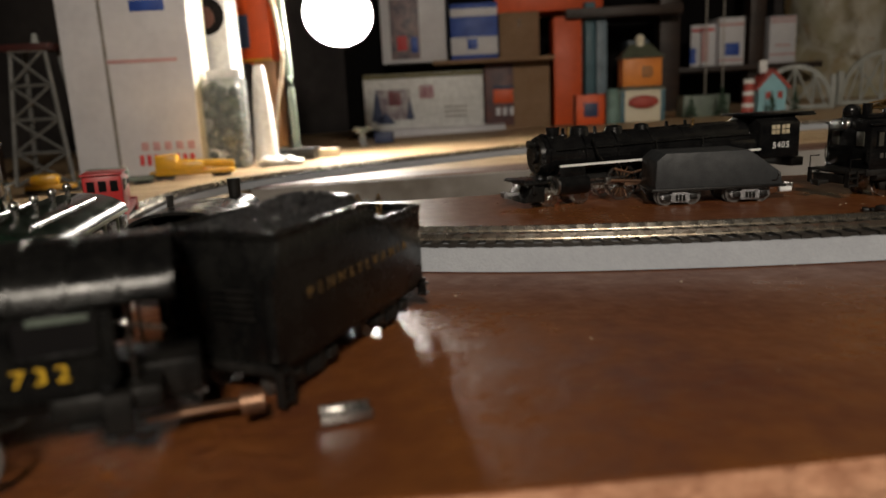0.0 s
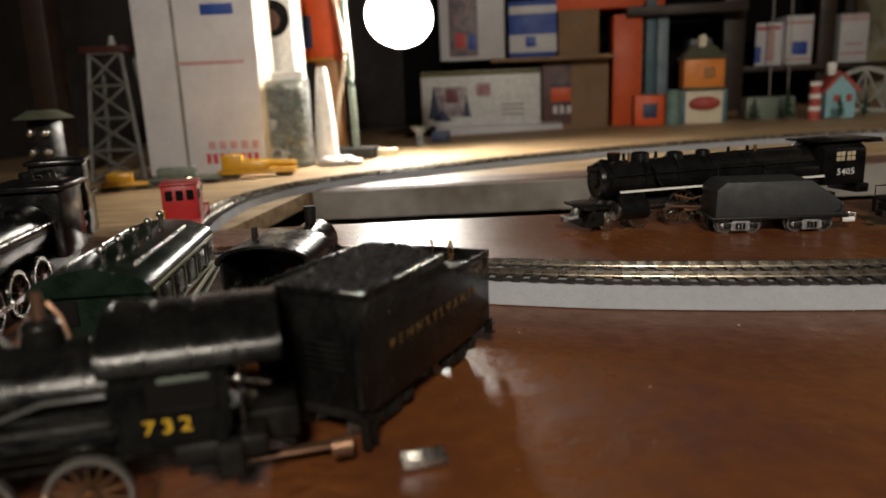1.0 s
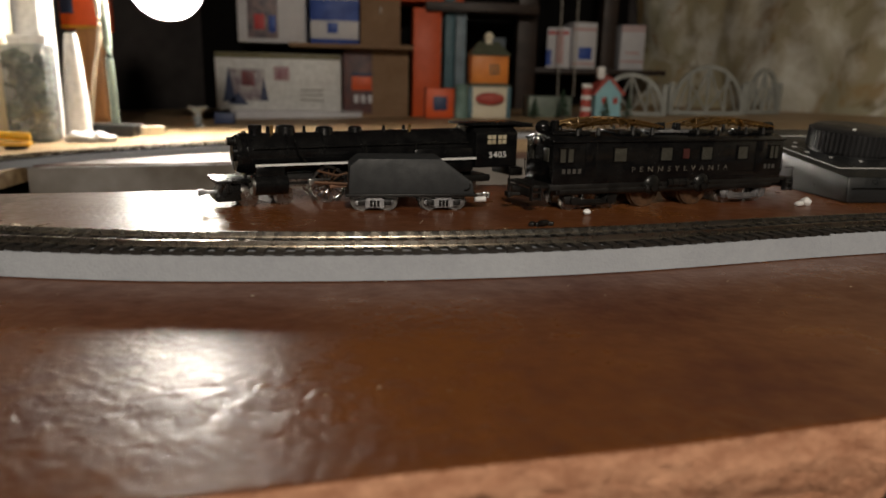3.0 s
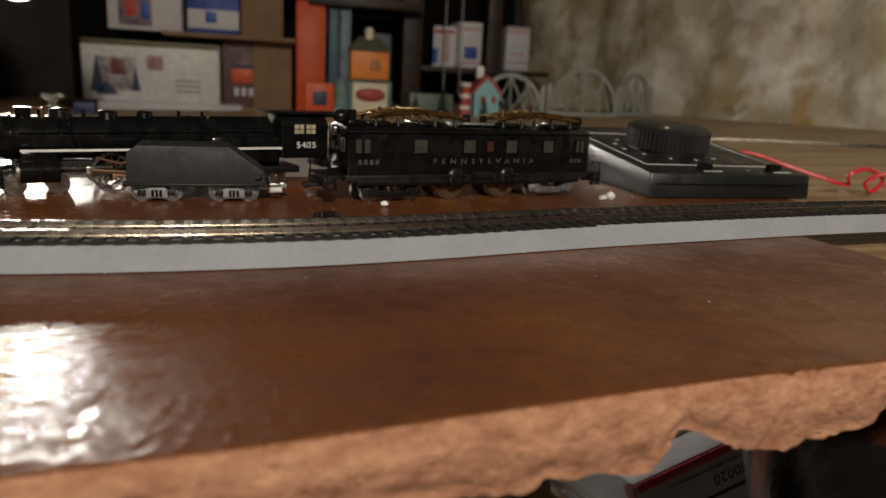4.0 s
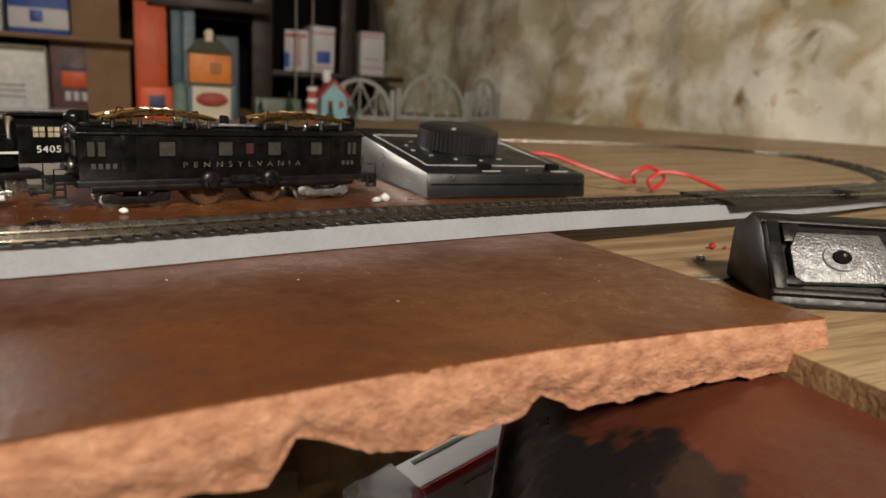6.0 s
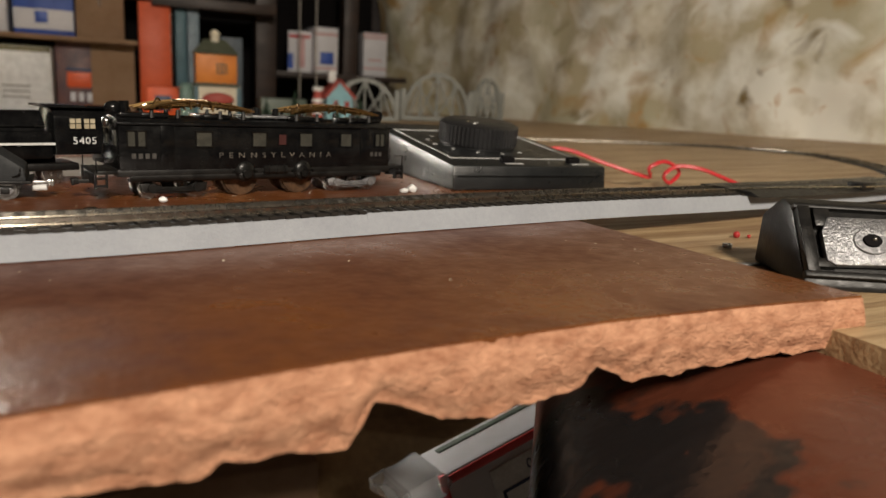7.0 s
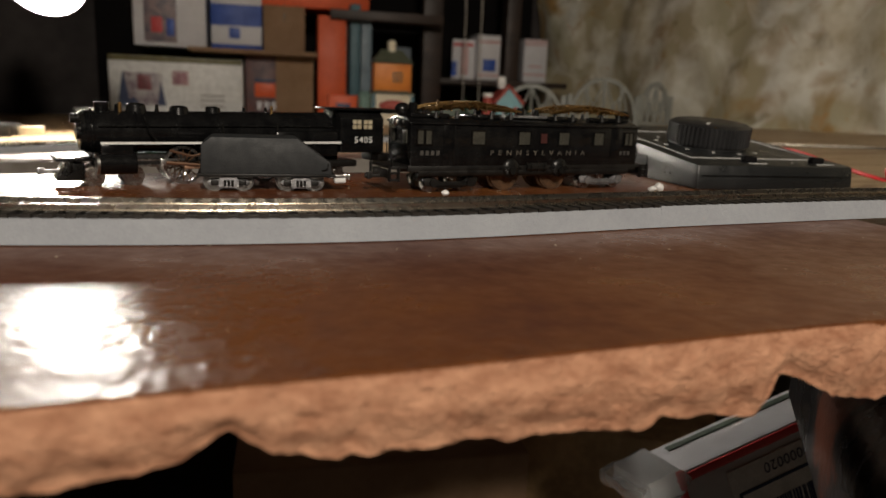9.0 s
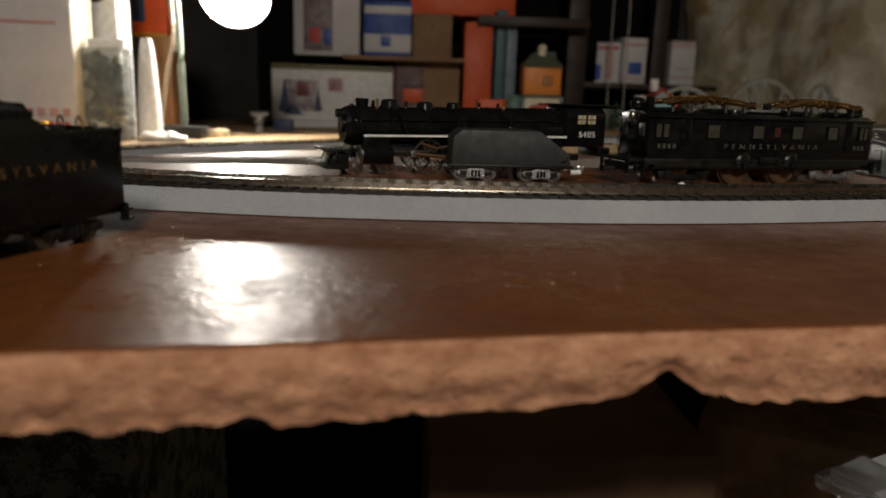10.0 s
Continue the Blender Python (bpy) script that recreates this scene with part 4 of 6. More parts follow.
# ---- desk lamp on the far table ----
def desk_lamp():
    x, y = -0.30, 1.47
    o = root("desk_lamp", pose(x, y, zt(x, y)), "lit desk lamp with a dark pole and a hanging cord", "lamp")
    b = bm_new()
    box(b, (0, 0, 0.012), (0.085, 0.06, 0.024), 0.004)
    for dx in (-0.030, 0.030):
        box(b, (dx, -0.022, -0.0), (0.016, 0.016, 0.014), 0.002)
    part("clamp_base", b, SOOT, o)
    part("pole", tube(bm_new(), spline([(0.003, 0, 0.02), (0.0, 0, 0.16), (-0.01, 0.02, 0.34), (0.0, 0.07, 0.42), (0.05, 0.12, 0.42), (0.090, 0.115, 0.345)], 8), 0.0075, 10), GREYGREEN, o)
    # a reflector head that opens towards the layout, tipped downwards
    head = Matrix.Translation((0.094, 0.05, 0.277)) @ Vector((0.06, -0.86, -0.52)).to_track_quat("Z", "Y").to_matrix().to_4x4()
    for nm, r0, d0, mt in (("shade", 0.0690, 0.0690, SOOT), ("reflector", 0.0660, 0.0660, REFLECTOR)):
        b = bm_new()
        seg, rows = 40, 12
        rg = []
        for j in range(rows):
            t = 0.5 * math.pi * j / rows
            rg.append([b.verts.new((r0 * math.cos(t) * math.cos(2 * math.pi * k / seg), r0 * math.cos(t) * math.sin(2 * math.pi * k / seg), 0.012 - d0 * 1.15 * math.sin(t))) for k in range(seg)])
        tip = b.verts.new((0, 0, 0.012 - d0 * 1.15))
        for c0, c1 in zip(rg, rg[1:]):
            for k in range(seg):
                b.faces.new((c0[k], c0[(k + 1) % seg], c1[(k + 1) % seg], c1[k]))
        for k in range(seg):
            b.faces.new((rg[-1][k], rg[-1][(k + 1) % seg], tip))
        bmesh.ops.transform(b, matrix=head, verts=b.verts[:])
        part(nm, b, mt, o)
    b = bm_new()
    ball(b, (0, 0, -0.012), 0.040, (1, 1, 1.15), 28)
    bmesh.ops.transform(b, matrix=head, verts=b.verts[:])
    part("bulb", b, BULB, o, "glowing white bulb")
    part("cord", tube(bm_new(), spline([(-0.06, 0, 0.44), (-0.02, -0.01, 0.30), (-0.005, -0.02, 0.2), (-0.025, -0.012, 0.10), (-0.04, 0, 0.024)], 8), 0.0042, 8), IVORY, o)
    return o


desk_lamp()


# ---- dark varnished edge of the right-hand table ----
b = bm_new()
prism(b, [(0.0, -0.12), (0.0, -0.088), (0.003, -0.074), (0.012, -0.061), (0.022, -0.053), (0.035, -0.0445), (0.048, -0.0372), (0.060, -0.0312),
          (0.075, -0.0255), (0.090, -0.0225), (0.130, -0.0205), (0.130, -0.028), (0.060, -0.12)], -0.45, 0.16, axis="y")
setting("trim_3", b, WORNBLACK, "rounded black table edge worn through to red wood").matrix_world = pose(0.437, 0.31, 0, 0, 0, -31.9)


# ---- small switcher with number 732 ----
def switcher(m):
    """Local x runs along the length towards the cab's rear; y = 0 is the near cab side."""
    o = root("switcher_locomotive", m, "black steam switcher with yellow cab number at the board's edge", "model locomotive")
    W = 0.034
    c = W / 2
    b = bm_new()
    prism(b, [(-0.0105, 0.0175), (-0.0105, 0.0355), (0.0130, 0.0355), (0.0130, 0.0205), (0.0110, 0.0175)], 0.0, 0.0012, bev=0.0002)
    side = part("cab_side", b, BLACK, o)
    b = bm_new()
    prism(b, [(-0.0105, 0.0175), (-0.0105, 0.0355), (0.0130, 0.0355), (0.0130, 0.0175)], W - 0.0012, W, bev=0.0002)
    part("cab_side", b, BLACK, o)
    for dx, dz, sx, sz in ((0.0030, 0.0040, 0.0150, 0.0008), (0.0030, -0.0040, 0.0150, 0.0008), (-0.0042, 0, 0.0008, 0.0084), (0.0102, 0, 0.0008, 0.0084)):
        part("window_frame", box(bm_new(), (dx, -0.0004, 0.0302 + dz), (sx, 0.0012, sz), 0.0002), BLACK, side)
    # the cab side is solid; this black panel paints the shade inside the window
    part("window_shade_panel", box(bm_new(), (0.0030, -0.0001, 0.0302), (0.0138, 0.0008, 0.0078)), BLACKVOID, side, "black panel painting the shaded cab interior")
    part("window_shade", box(bm_new(), (0.0040, -0.0005, 0.0330), (0.0105, 0.0004, 0.0012), 0.0002), GREYGREEN, side)
    b = bm_new()
    n = 14
    arc_pts = []
    for k in range(n + 1):
        t = math.pi * k / n
        arc_pts.append((c - (c + 0.0016) * math.cos(t), 0.0355 + 0.0095 * math.sin(t) ** 0.8))
    inner = [(y + (c - y) * 0.06, z - 0.0010) for y, z in arc_pts]
    prism(b, arc_pts + inner[::-1], -0.0125, 0.0245, axis="x")
    roof = part("cab_roof", b, BLACK, o, "arched sheet roof with seams")
    b = bm_new()
    for x in (-0.0122, -0.003, 0.006, 0.015, 0.0242):
        seam = [(y, z + 0.0004) for y, z in arc_pts]
        prism(b, seam + [(y + (c - y) * 0.02, z - 0.0006) for y, z in arc_pts][::-1], x - 0.0004, x + 0.0004, axis="x")
    part("roof_seam", b, BLACK, roof)
    box_b = box(bm_new(), (0.006, -0.0012, 0.0357), (0.037, 0.0012, 0.0014), 0.0004)
    part("gutter", box_b, BLACK, roof)
    part("front_wall", prism(bm_new(), [(0.0005, 0.018), (0.0005, 0.036), (0.010, 0.0432), (0.024, 0.0432), (W - 0.0005, 0.036), (W - 0.0005, 0.018)], -0.0112, -0.0102, axis="x"), BLACK, o)
    letters("cab_number", "732", 0.0046, Matrix.Translation((-0.0002, -0.0003, 0.0226)) @ FRONT, YELLOW, o, 1.35, "yellow cab number", 1.2)
    b = bm_new()
    for k in range(15):
        for x, z in ((-0.0098, 0.019 + 0.0013 * k), (0.0122, 0.0195 + 0.0013 * k), (-0.0072, 0.019 + 0.0013 * k)):
            box(b, (x, -0.0002, z), (0.00042, 0.0005, 0.00042))
    for k in range(17):
        box(b, (-0.009 + 0.0013 * k, -0.0002, 0.0192), (0.00042, 0.0005, 0.00042))
    tagged(part("rivets", b, BLACK, o, smooth=False), kind="stuff")
    # boiler and running gear
    b = bm_new()
    rod(b, (-0.150, c, 0.0268), (-0.0110, c, 0.0268), 0.0116, 36)
    boiler = part("boiler", b, BLACK, o)
    for x in (-0.018, -0.040, -0.064, -0.090, -0.118):
        part("boiler_band", rod(bm_new(), (x, c, 0.0268), (x + 0.0012, c, 0.0268), 0.0121, 36), BLACK, boiler)
    for x, r, h in ((-0.026, 0.0048, 0.006), (-0.060, 0.0062, 0.007), (-0.125, 0.0046, 0.012)):
        b = rod(bm_new(), (x, c, 0.0370), (x, c, 0.0370 + h), r, 20, r * 0.85)
        ball(b, (x, c, 0.0370 + h), r * 0.85, (1, 1, 0.4))
        part("dome", b, BLACK, o)
    part("whistle", tube(rod(bm_new(), (-0.026, c, 0.0435), (-0.026, c, 0.0505), 0.0012, 10), [(-0.024, c, 0.048), (-0.0215, c - 0.001, 0.045), (-0.020, c - 0.002, 0.040)], 0.0005), COPPER, o, "copper whistle")
    part("running_board", box(bm_new(), (-0.080, 0.0025, 0.0222), (0.139, 0.0085, 0.0014), 0.0004), BLACK, o)
    b = bm_new()
    box(b, (-0.026, 0.008, 0.0205), (0.030, 0.010, 0.008), 0.002)
    box(b, (-0.060, c, 0.0150), (0.175, 0.015, 0.008), 0.001)
    box(b, (0.010, 0.006, 0.0150), (0.020, 0.012, 0.005), 0.001)
    part("frame", b, SOOT, o)
    b = bm_new()
    box(b, (0.0060, 0.0012, 0.0118), (0.0060, 0.0060, 0.0012), 0.0002)
    box(b, (0.0120, 0.0004, 0.0135), (0.0052, 0.0060, 0.0080), 0.0003)
    part("cab_step", b, SOOT, o)
    part("reach_rod", tube(bm_new(), [(-0.060, 0.003, 0.0265), (-0.034, 0.003, 0.0270), (-0.024, 0.003, 0.0300), (-0.012, 0.003, 0.0300)], 0.0008, 6), SOOT, o)
    for x in (-0.0175, -0.0400, -0.0625):
        for y in (-0.0004, W - 0.0022):
            wheel(o, x, y, 0.0090, NICKEL, 14, 0.0011, "driving_wheel")
    part("side_rod", box(bm_new(), (-0.0410, -0.0024, 0.0086), (0.052, 0.0014, 0.0026), 0.0005), COPPER, o, "pale coppery side rod")
    part("crank_pin", rod(bm_new(), (-0.0175, -0.0036, 0.0088), (-0.0175, 0.0020, 0.0088), 0.0017, 14), BRASS, o)
    # rear of the cab: ladders, hose and drawbar
    for y in (0.004, W - 0.004):
        part("handrail", tube(bm_new(), [(0.0150, y, 0.014), (0.0150, y, 0.0375)], 0.00045, 5), STEEL, o)
    part("chain", tube(bm_new(), [(0.0130, 0.0040, 0.0300), (0.0215, 0.0060, 0.0270)], 0.0005, 5), STEEL, o)
    part("backhead", box(bm_new(), (0.004, c, 0.030), (0.006, 0.020, 0.020), 0.002), SOOT, o)
    part("hose", tube(bm_new(), spline([(0.0120, 0.009, 0.020), (0.0170, 0.010, 0.017), (0.0200, 0.011, 0.012), (0.0260, 0.012, 0.0085)], 5), 0.0009, 7), SOOT, o)
    b = bm_new()
    box(b, (0.0260, 0.0130, 0.0058), (0.022, 0.0034, 0.0012), 0.0005)
    part("drawbar", b, COPPER, o, "flat copper drawbar")
    rod_b = bm_new()
    for k in range(5):
        rod(rod_b, (0.0345 + 0.0010 * k, 0.009, 0.0070), (0.0350 + 0.0010 * k, 0.009, 0.0070), 0.0028, 12)
    part("coil_spring", rod_b, COPPER, o)
    return o


SA = 22.0
switcher(heading(-0.0190, 0.195, 0.0, SA))


# ---- coal tender ----
def coal_tender(m):
    """Local x runs from the coal end to the rear; y = 0 is the near side."""
    o = root("coal_tender", m, "black coal tender with faded gilt lettering behind the switcher", "model tender")
    L, W, z0 = 0.0785, 0.0335, 0.0102
    b = bm_new()
    prism(b, [(0.0, z0), (0.0, 0.0330), (0.0020, 0.0400), (0.0440, 0.0400), (0.0490, 0.0375), (0.0520, 0.0338), (L, 0.0338), (L, z0)], 0.0, W, bev=0.0008)
    tank = part("tank", b, BLACK, o, "satin black tank")
    # raised rims round bunker and deck
    b = bm_new()
    for y in (0.0004, W - 0.0004):
        box(b, (0.0230, y, 0.0408), (0.0430, 0.0009, 0.0022), 0.0002)
        box(b, (0.0655, y, 0.0346), (0.0265, 0.0009, 0.0024), 0.0002)
    box(b, (0.0018, W / 2, 0.0405), (0.0009, W, 0.0018), 0.0002)
    box(b, (L - 0.0005, W / 2, 0.0346), (0.0009, W, 0.0024), 0.0002)
    part("rim", b, BLACK, tank)
    b = bm_new()
    prism(b, [(0.0400, 0.0400), (0.0440, 0.0436), (0.0475, 0.0436), (0.0530, 0.0345), (0.0500, 0.0338)], 0.006, W - 0.006, bev=0.0006)
    part("bunker_bulkhead", b, BLACK, tank)
    b = bm_new()
    rnd = random.Random(4)
    n, mm = 74, 52
    gv = []
    for i in range(n + 1):
        gv.append([b.verts.new((0.0025 + 0.0410 * i / n, 0.0012 + (W - 0.0024) * j / mm,
                                0.0400 + 0.0046 * max(0.0, math.sin(math.pi * j / mm)) ** 0.55 * (0.25 + 0.75 * i / n) + rnd.uniform(-0.0008, 0.0008))) for j in range(mm + 1)])
    for i in range(n):
        for j in range(mm):
            b.faces.new((gv[i][j], gv[i + 1][j], gv[i + 1][j + 1], gv[i][j + 1]))
    tagged(part("coal_load", b, COAL, o, "heap of glinting black coal", smooth=False), kind="stuff")
    # corner columns, front steps, louvres
    for y in (0.0016, W - 0.0016):
        part("corner_post", rod(bm_new(), (-0.0010, y, z0 + 0.002), (-0.0010, y, 0.0318), 0.0018, 14), BLACK, o)
    b = bm_new()
    for k in range(5):
        box(b, (-0.0005, 0.0125, 0.0215 + 0.0016 * k), (0.0010, 0.012, 0.0007))
    part("front_louvre", b, SOOT, o)
    for y in (-0.0002, W + 0.0002):
        ladder = part("step_ladder", box(bm_new(), (-0.0028, y, 0.0060), (0.0008, 0.0022, 0.0085)), SOOT, o)
        part("ladder_rail", box(bm_new(), (0.0010, y, 0.0060), (0.0008, 0.0022, 0.0085)), SOOT, ladder)
        for k in range(4):
            part("step", box(bm_new(), (-0.0010, y, 0.0026 + 0.0022 * k), (0.0040, 0.0020, 0.0006)), SOOT, ladder)
    part("underframe", box(bm_new(), (L / 2, W / 2, 0.0092), (L + 0.002, W - 0.004, 0.0024), 0.0004), SOOT, o)
    letters("lettering", "PENNSYLVANIA", 0.0041, Matrix.Translation((L * 0.50, -0.0002, 0.0248)) @ FRONT, GILT, o, 1.9, "faded gilt spaced lettering", 1.12)
    # deck fittings
    b = bm_new()
    for y in (0.012, 0.0195):
        tube(b, spline([(0.0725, y, 0.0338), (0.0722, y, 0.0370), (0.0735, y, 0.0392), (0.0748, y, 0.0370), (0.0746, y, 0.0338)], 5), 0.00035, 5)
    part("hand_loop", b, BRASS, o, "thin brass wire loops")
    part("water_hatch", box(bm_new(), (0.0600, W / 2, 0.0348), (0.009, 0.014, 0.0026), 0.0006), SOOT, o)
    b = bm_new()
    for k in range(8):
        box(b, (0.058 + 0.0024 * k, -0.0002, z0 + 0.0014), (0.0004, 0.0004, 0.0004))
    for x in (0.0165, 0.060):
        tr = new("truck")
        tr.parent = o
        tr.matrix_local = pose(x, W / 2, 0)
        tr.empty_display_size = 0.005
        truck(tr, 0, 0.0125, 0.0165, 0.0046, SOOT)
    b.free()
    coupler_root = new("rear_coupler")
    coupler_root.parent = o
    coupler_root.matrix_local = pose(L - 0.002, W / 2, 0)
    coupler(coupler_root, 0.001, 0.0085, 1)
    for y in (0.001, W - 0.001):
        b = bm_new()
        for dz in (0.0, 0.0032):
            box(b, (L + 0.0014, y, z0 - 0.0012 - dz), (0.0034, 0.0030, 0.0007))
        box(b, (L + 0.0006, y, z0 - 0.0020), (0.0006, 0.0030, 0.0060))
        part("rear_step", b, SOOT, o)
    return o


coal_tender(heading(0.0165, 0.2275, 0.0, 70.6))


# ---- green interurban car and a small tank engine ----
def green_car(m):
    o = root("green_rail_car", m, "glossy dark green rail car with pale window band", "model rail car")
    L, W = 0.094, 0.040
    b = bm_new()
    prism(b, [(0.0, 0.006), (0.0, 0.0265), (L, 0.0265), (L, 0.006)], 0.0, W, bev=0.0008)
    part("body", b, GREENGLOSS, o)
    b = bm_new()
    n = 12
    up = [(W / 2 - (W / 2 + 0.001) * math.cos(math.pi * k / n), 0.0262 + 0.0090 * math.sin(math.pi * k / n)) for k in range(n + 1)]
    prism(b, up, -0.002, L + 0.002, axis="x")
    part("roof", b, GREENGLOSS, o)
    b = bm_new()
    for k, y in enumerate((0.008, 0.014, 0.026, 0.032)):
        tube(b, [(0.012, y, 0.0340), (L - 0.012, y, 0.0340)], 0.0006, 6)
    part("roof_rail", b, STEEL, o)
    for k in range(5):
        x = 0.010 + 0.0185 * k
        part("window", box(bm_new(), (x + 0.004, -0.0002, 0.0205), (0.0125, 0.0010, 0.0085), 0.0003), WINDOW, o)
        part("window_post", box(bm_new(), (x - 0.0052, -0.0004, 0.0205), (0.0016, 0.0010, 0.0110)), OLIVE, o)
        part("roof_vent", ball(rod(bm_new(), (x + 0.004, W / 2, 0.0345), (x + 0.004, W / 2, 0.0385), 0.0012, 8), (x + 0.004, W / 2, 0.0388), 0.0018), STEEL, o)
    b = bm_new()
    box(b, (L / 2, -0.0006, 0.0268), (L, 0.0014, 0.0014), 0.0003)
    box(b, (L / 2, -0.0006, 0.0145), (L, 0.0014, 0.0010), 0.0003)
    tube(b, [(0.006, -0.0030, 0.0100), (L - 0.01, -0.0030, 0.0150)], 0.0009, 6)
    tube(b, [(0.030, -0.0036, 0.0060), (L - 0.002, -0.0036, 0.0130)], 0.0009, 6)
    part("side_trim", b, OLIVE, o, "pale metal side trim")
    for y in (0.010, 0.030):
        part("end_window", box(bm_new(), (-0.0003, y, 0.0200), (0.0012, 0.010, 0.0085), 0.0003), BLACKVOID, o)
    b = bm_new()
    box(b, (L / 2, W / 2, 0.0050), (L - 0.004, 0.022, 0.005), 0.001)
    part("underframe", b, SOOT, o)
    for x in (0.018, 0.034, 0.060, 0.076):
        for y in (0.010, 0.028):
            wheel(o, x, y, 0.0045, STEEL)
    return o


green_car(heading(-0.072, 0.285, 0.0, 103.0))


def tank_engine(m):
    o = root("tank_engine", m, "small black tank engine with an arched cab roof", "model locomotive")
    W = 0.036
    b = bm_new()
    for y in (0.0, W - 0.0012):
        box(b, (0.016, y + 0.0006, 0.0160), (0.032, 0.0012, 0.0200), 0.0003)
    box(b, (0.031, W / 2, 0.0165), (0.0012, W, 0.0220), 0.0003)
    box(b, (0.030, W / 2, 0.0062), (0.090, W - 0.004, 0.0040), 0.0006)
    part("cab", b, BLACK, o)
    n = 14
    up = [(W / 2 - (W / 2 + 0.0015) * math.cos(math.pi * k / n), 0.0258 + 0.0070 * math.sin(math.pi * k / n)) for k in range(n + 1)]
    part("roof", prism(bm_new(), up + [(W / 2 + (y - W / 2) * 0.93, z - 0.0012) for y, z in up][::-1], -0.0015, 0.034, axis="x"), BLACK, o)
    part("boiler", rod(bm_new(), (0.031, W / 2, 0.0180), (0.080, W / 2, 0.0180), 0.0105, 24), BLACK, o)
    part("chimney", rod(bm_new(), (0.070, W / 2, 0.027), (0.070, W / 2, 0.0365), 0.0026, 14, 0.0030), SOOT, o)
    part("whistle", rod(bm_new(), (0.018, W / 2 + 0.009, 0.031), (0.018, W / 2 + 0.009, 0.0365), 0.0014, 10), SOOT, o)
    part("gauge", ball(bm_new(), (0.0285, W / 2 - 0.002, 0.0150), 0.0022), REDPAINT, o, "small red gauge")
    for x in (0.012, 0.034, 0.056):
        for y in (0.008, 0.026):
            wheel(o, x, y, 0.0058, STEEL)
    return o


tank_engine(heading(-0.030, 0.3265, 0.0, 92.0))


# ---- power controller ----
def controller(m):
    """Local x along the front edge, y back; the top slopes down towards the front."""
    o = root("train_controller", m, "dark grey plastic train controller with a ribbed knob", "controller")
    W, D = 0.131, 0.178
    b = bm_new()
    prism(b, [(0.0, 0.0), (0.002, 0.0178), (D, 0.0370), (D, 0.0)], 0.0, W, axis="x", bev=0.0022)
    part("case", b, PLASTIC, o, "satin dark grey case")
    part("case_seam", box(bm_new(), (W / 2, -0.0002, 0.0105), (W - 0.006, 0.0006, 0.0004)), BLACKVOID, o)
    sl = math.atan2(0.0192, D - 0.002)
    top = Matrix.Translation((0, 0.002, 0.0178)) @ Matrix.Rotation(sl, 4, "X")

    def on_top(bm):
        bmesh.ops.transform(bm, matrix=top, verts=bm.verts[:])
        return bm

    kx, ky, R, H = 0.061, 0.083, 0.0325, 0.0168
    b = bm_new()
    n = 224
    lo, hi = [], []
    for k in range(n):
        t = 2 * math.pi * k / n
        r = R - (0.0009 if (k // 2) % 2 else 0.0)
        lo.append((kx + r * math.cos(t), ky + r * math.sin(t)))
    prism(b, lo, 0.0022, H, axis="z")
    rod(b, (kx, ky, H), (kx, ky, H + 0.0020), R - 0.0006, 64, R - 0.004)
    rod(b, (kx, ky, -0.001), (kx, ky, 0.0022), R - 0.002, 48)
    knob = part("knob", on_top(b), KNOB, o, "large ribbed dark knob")
    part("pointer_mark", on_top(box(bm_new(), (kx - 0.010, ky - 0.012, H + 0.0017), (0.0024, 0.010, 0.0012), 0.0003, -40)), WHITE, knob)
    b = bm_new()
    for x, y, sx, sy in ((W / 2, 0.024, 0.111, 0.0009), (W / 2, 0.142, 0.111, 0.0009), (0.010, 0.083, 0.0009, 0.118), (W - 0.010, 0.083, 0.0009, 0.118)):
        box(b, (x, y, 0.0002), (sx, sy, 0.0006))
    part("dial_border", on_top(b), LABELW, o, "thin pale printed border")
    b = bm_new()
    for k in range(11):
        t = math.radians(-60 - 28 * k)
        box(b, (kx + 0.041 * math.cos(t), ky + 0.041 * math.sin(t), 0.0002), (0.0030, 0.0022, 0.0006), 0, math.degrees(t))
    part("dial_marks", on_top(b), LABELW, o, "pale printed dial marks")
    for x in (0.050, 0.108):
        part("slide_switch", on_top(box(bm_new(), (x, 0.0125, 0.0016), (0.0100, 0.0056, 0.0050), 0.0007)), BLACKVOID, o)
        part("switch_label", on_top(box(bm_new(), (x + 0.003, 0.0062, 0.0002), (0.0150, 0.0018, 0.0005))), LABELW, o)
    part("indicator", on_top(ball(bm_new(), (0.084, 0.0085, 0.0004), 0.0012)), STEEL, o)
    return o


controller(heading(0.4880, 0.524, 0.0, 2.0))
b = bm_new()
wp = spline([(0.620, 0.660, 0.0150), (0.655, 0.655, 0.0210), (0.684, 0.635, 0.0120), (0.712, 0.618, 0.0030), (0.728, 0.612, 0.0000), (0.722, 0.606, 0.0090), (0.738, 0.604, 0.0150), (0.754, 0.602, 0.0060), (0.742, 0.600, -0.0040), (0.733, 0.598, 0.0030), (0.746, 0.596, 0.0115), (0.764, 0.585, 0.0105), (0.779, 0.565, 0.0030), (0.789, 0.540, -0.0040), (0.796, 0.500, -0.0060)], 10)
tube(b, wp, 0.0014, 8)
tube(b, [p + Vector((0.0012, 0.0022, 0.0008)) for p in wp], 0.0014, 8)
thing("red_wire", b, REDWIRE, "twin red insulated wire looped beside the controller", "wire")


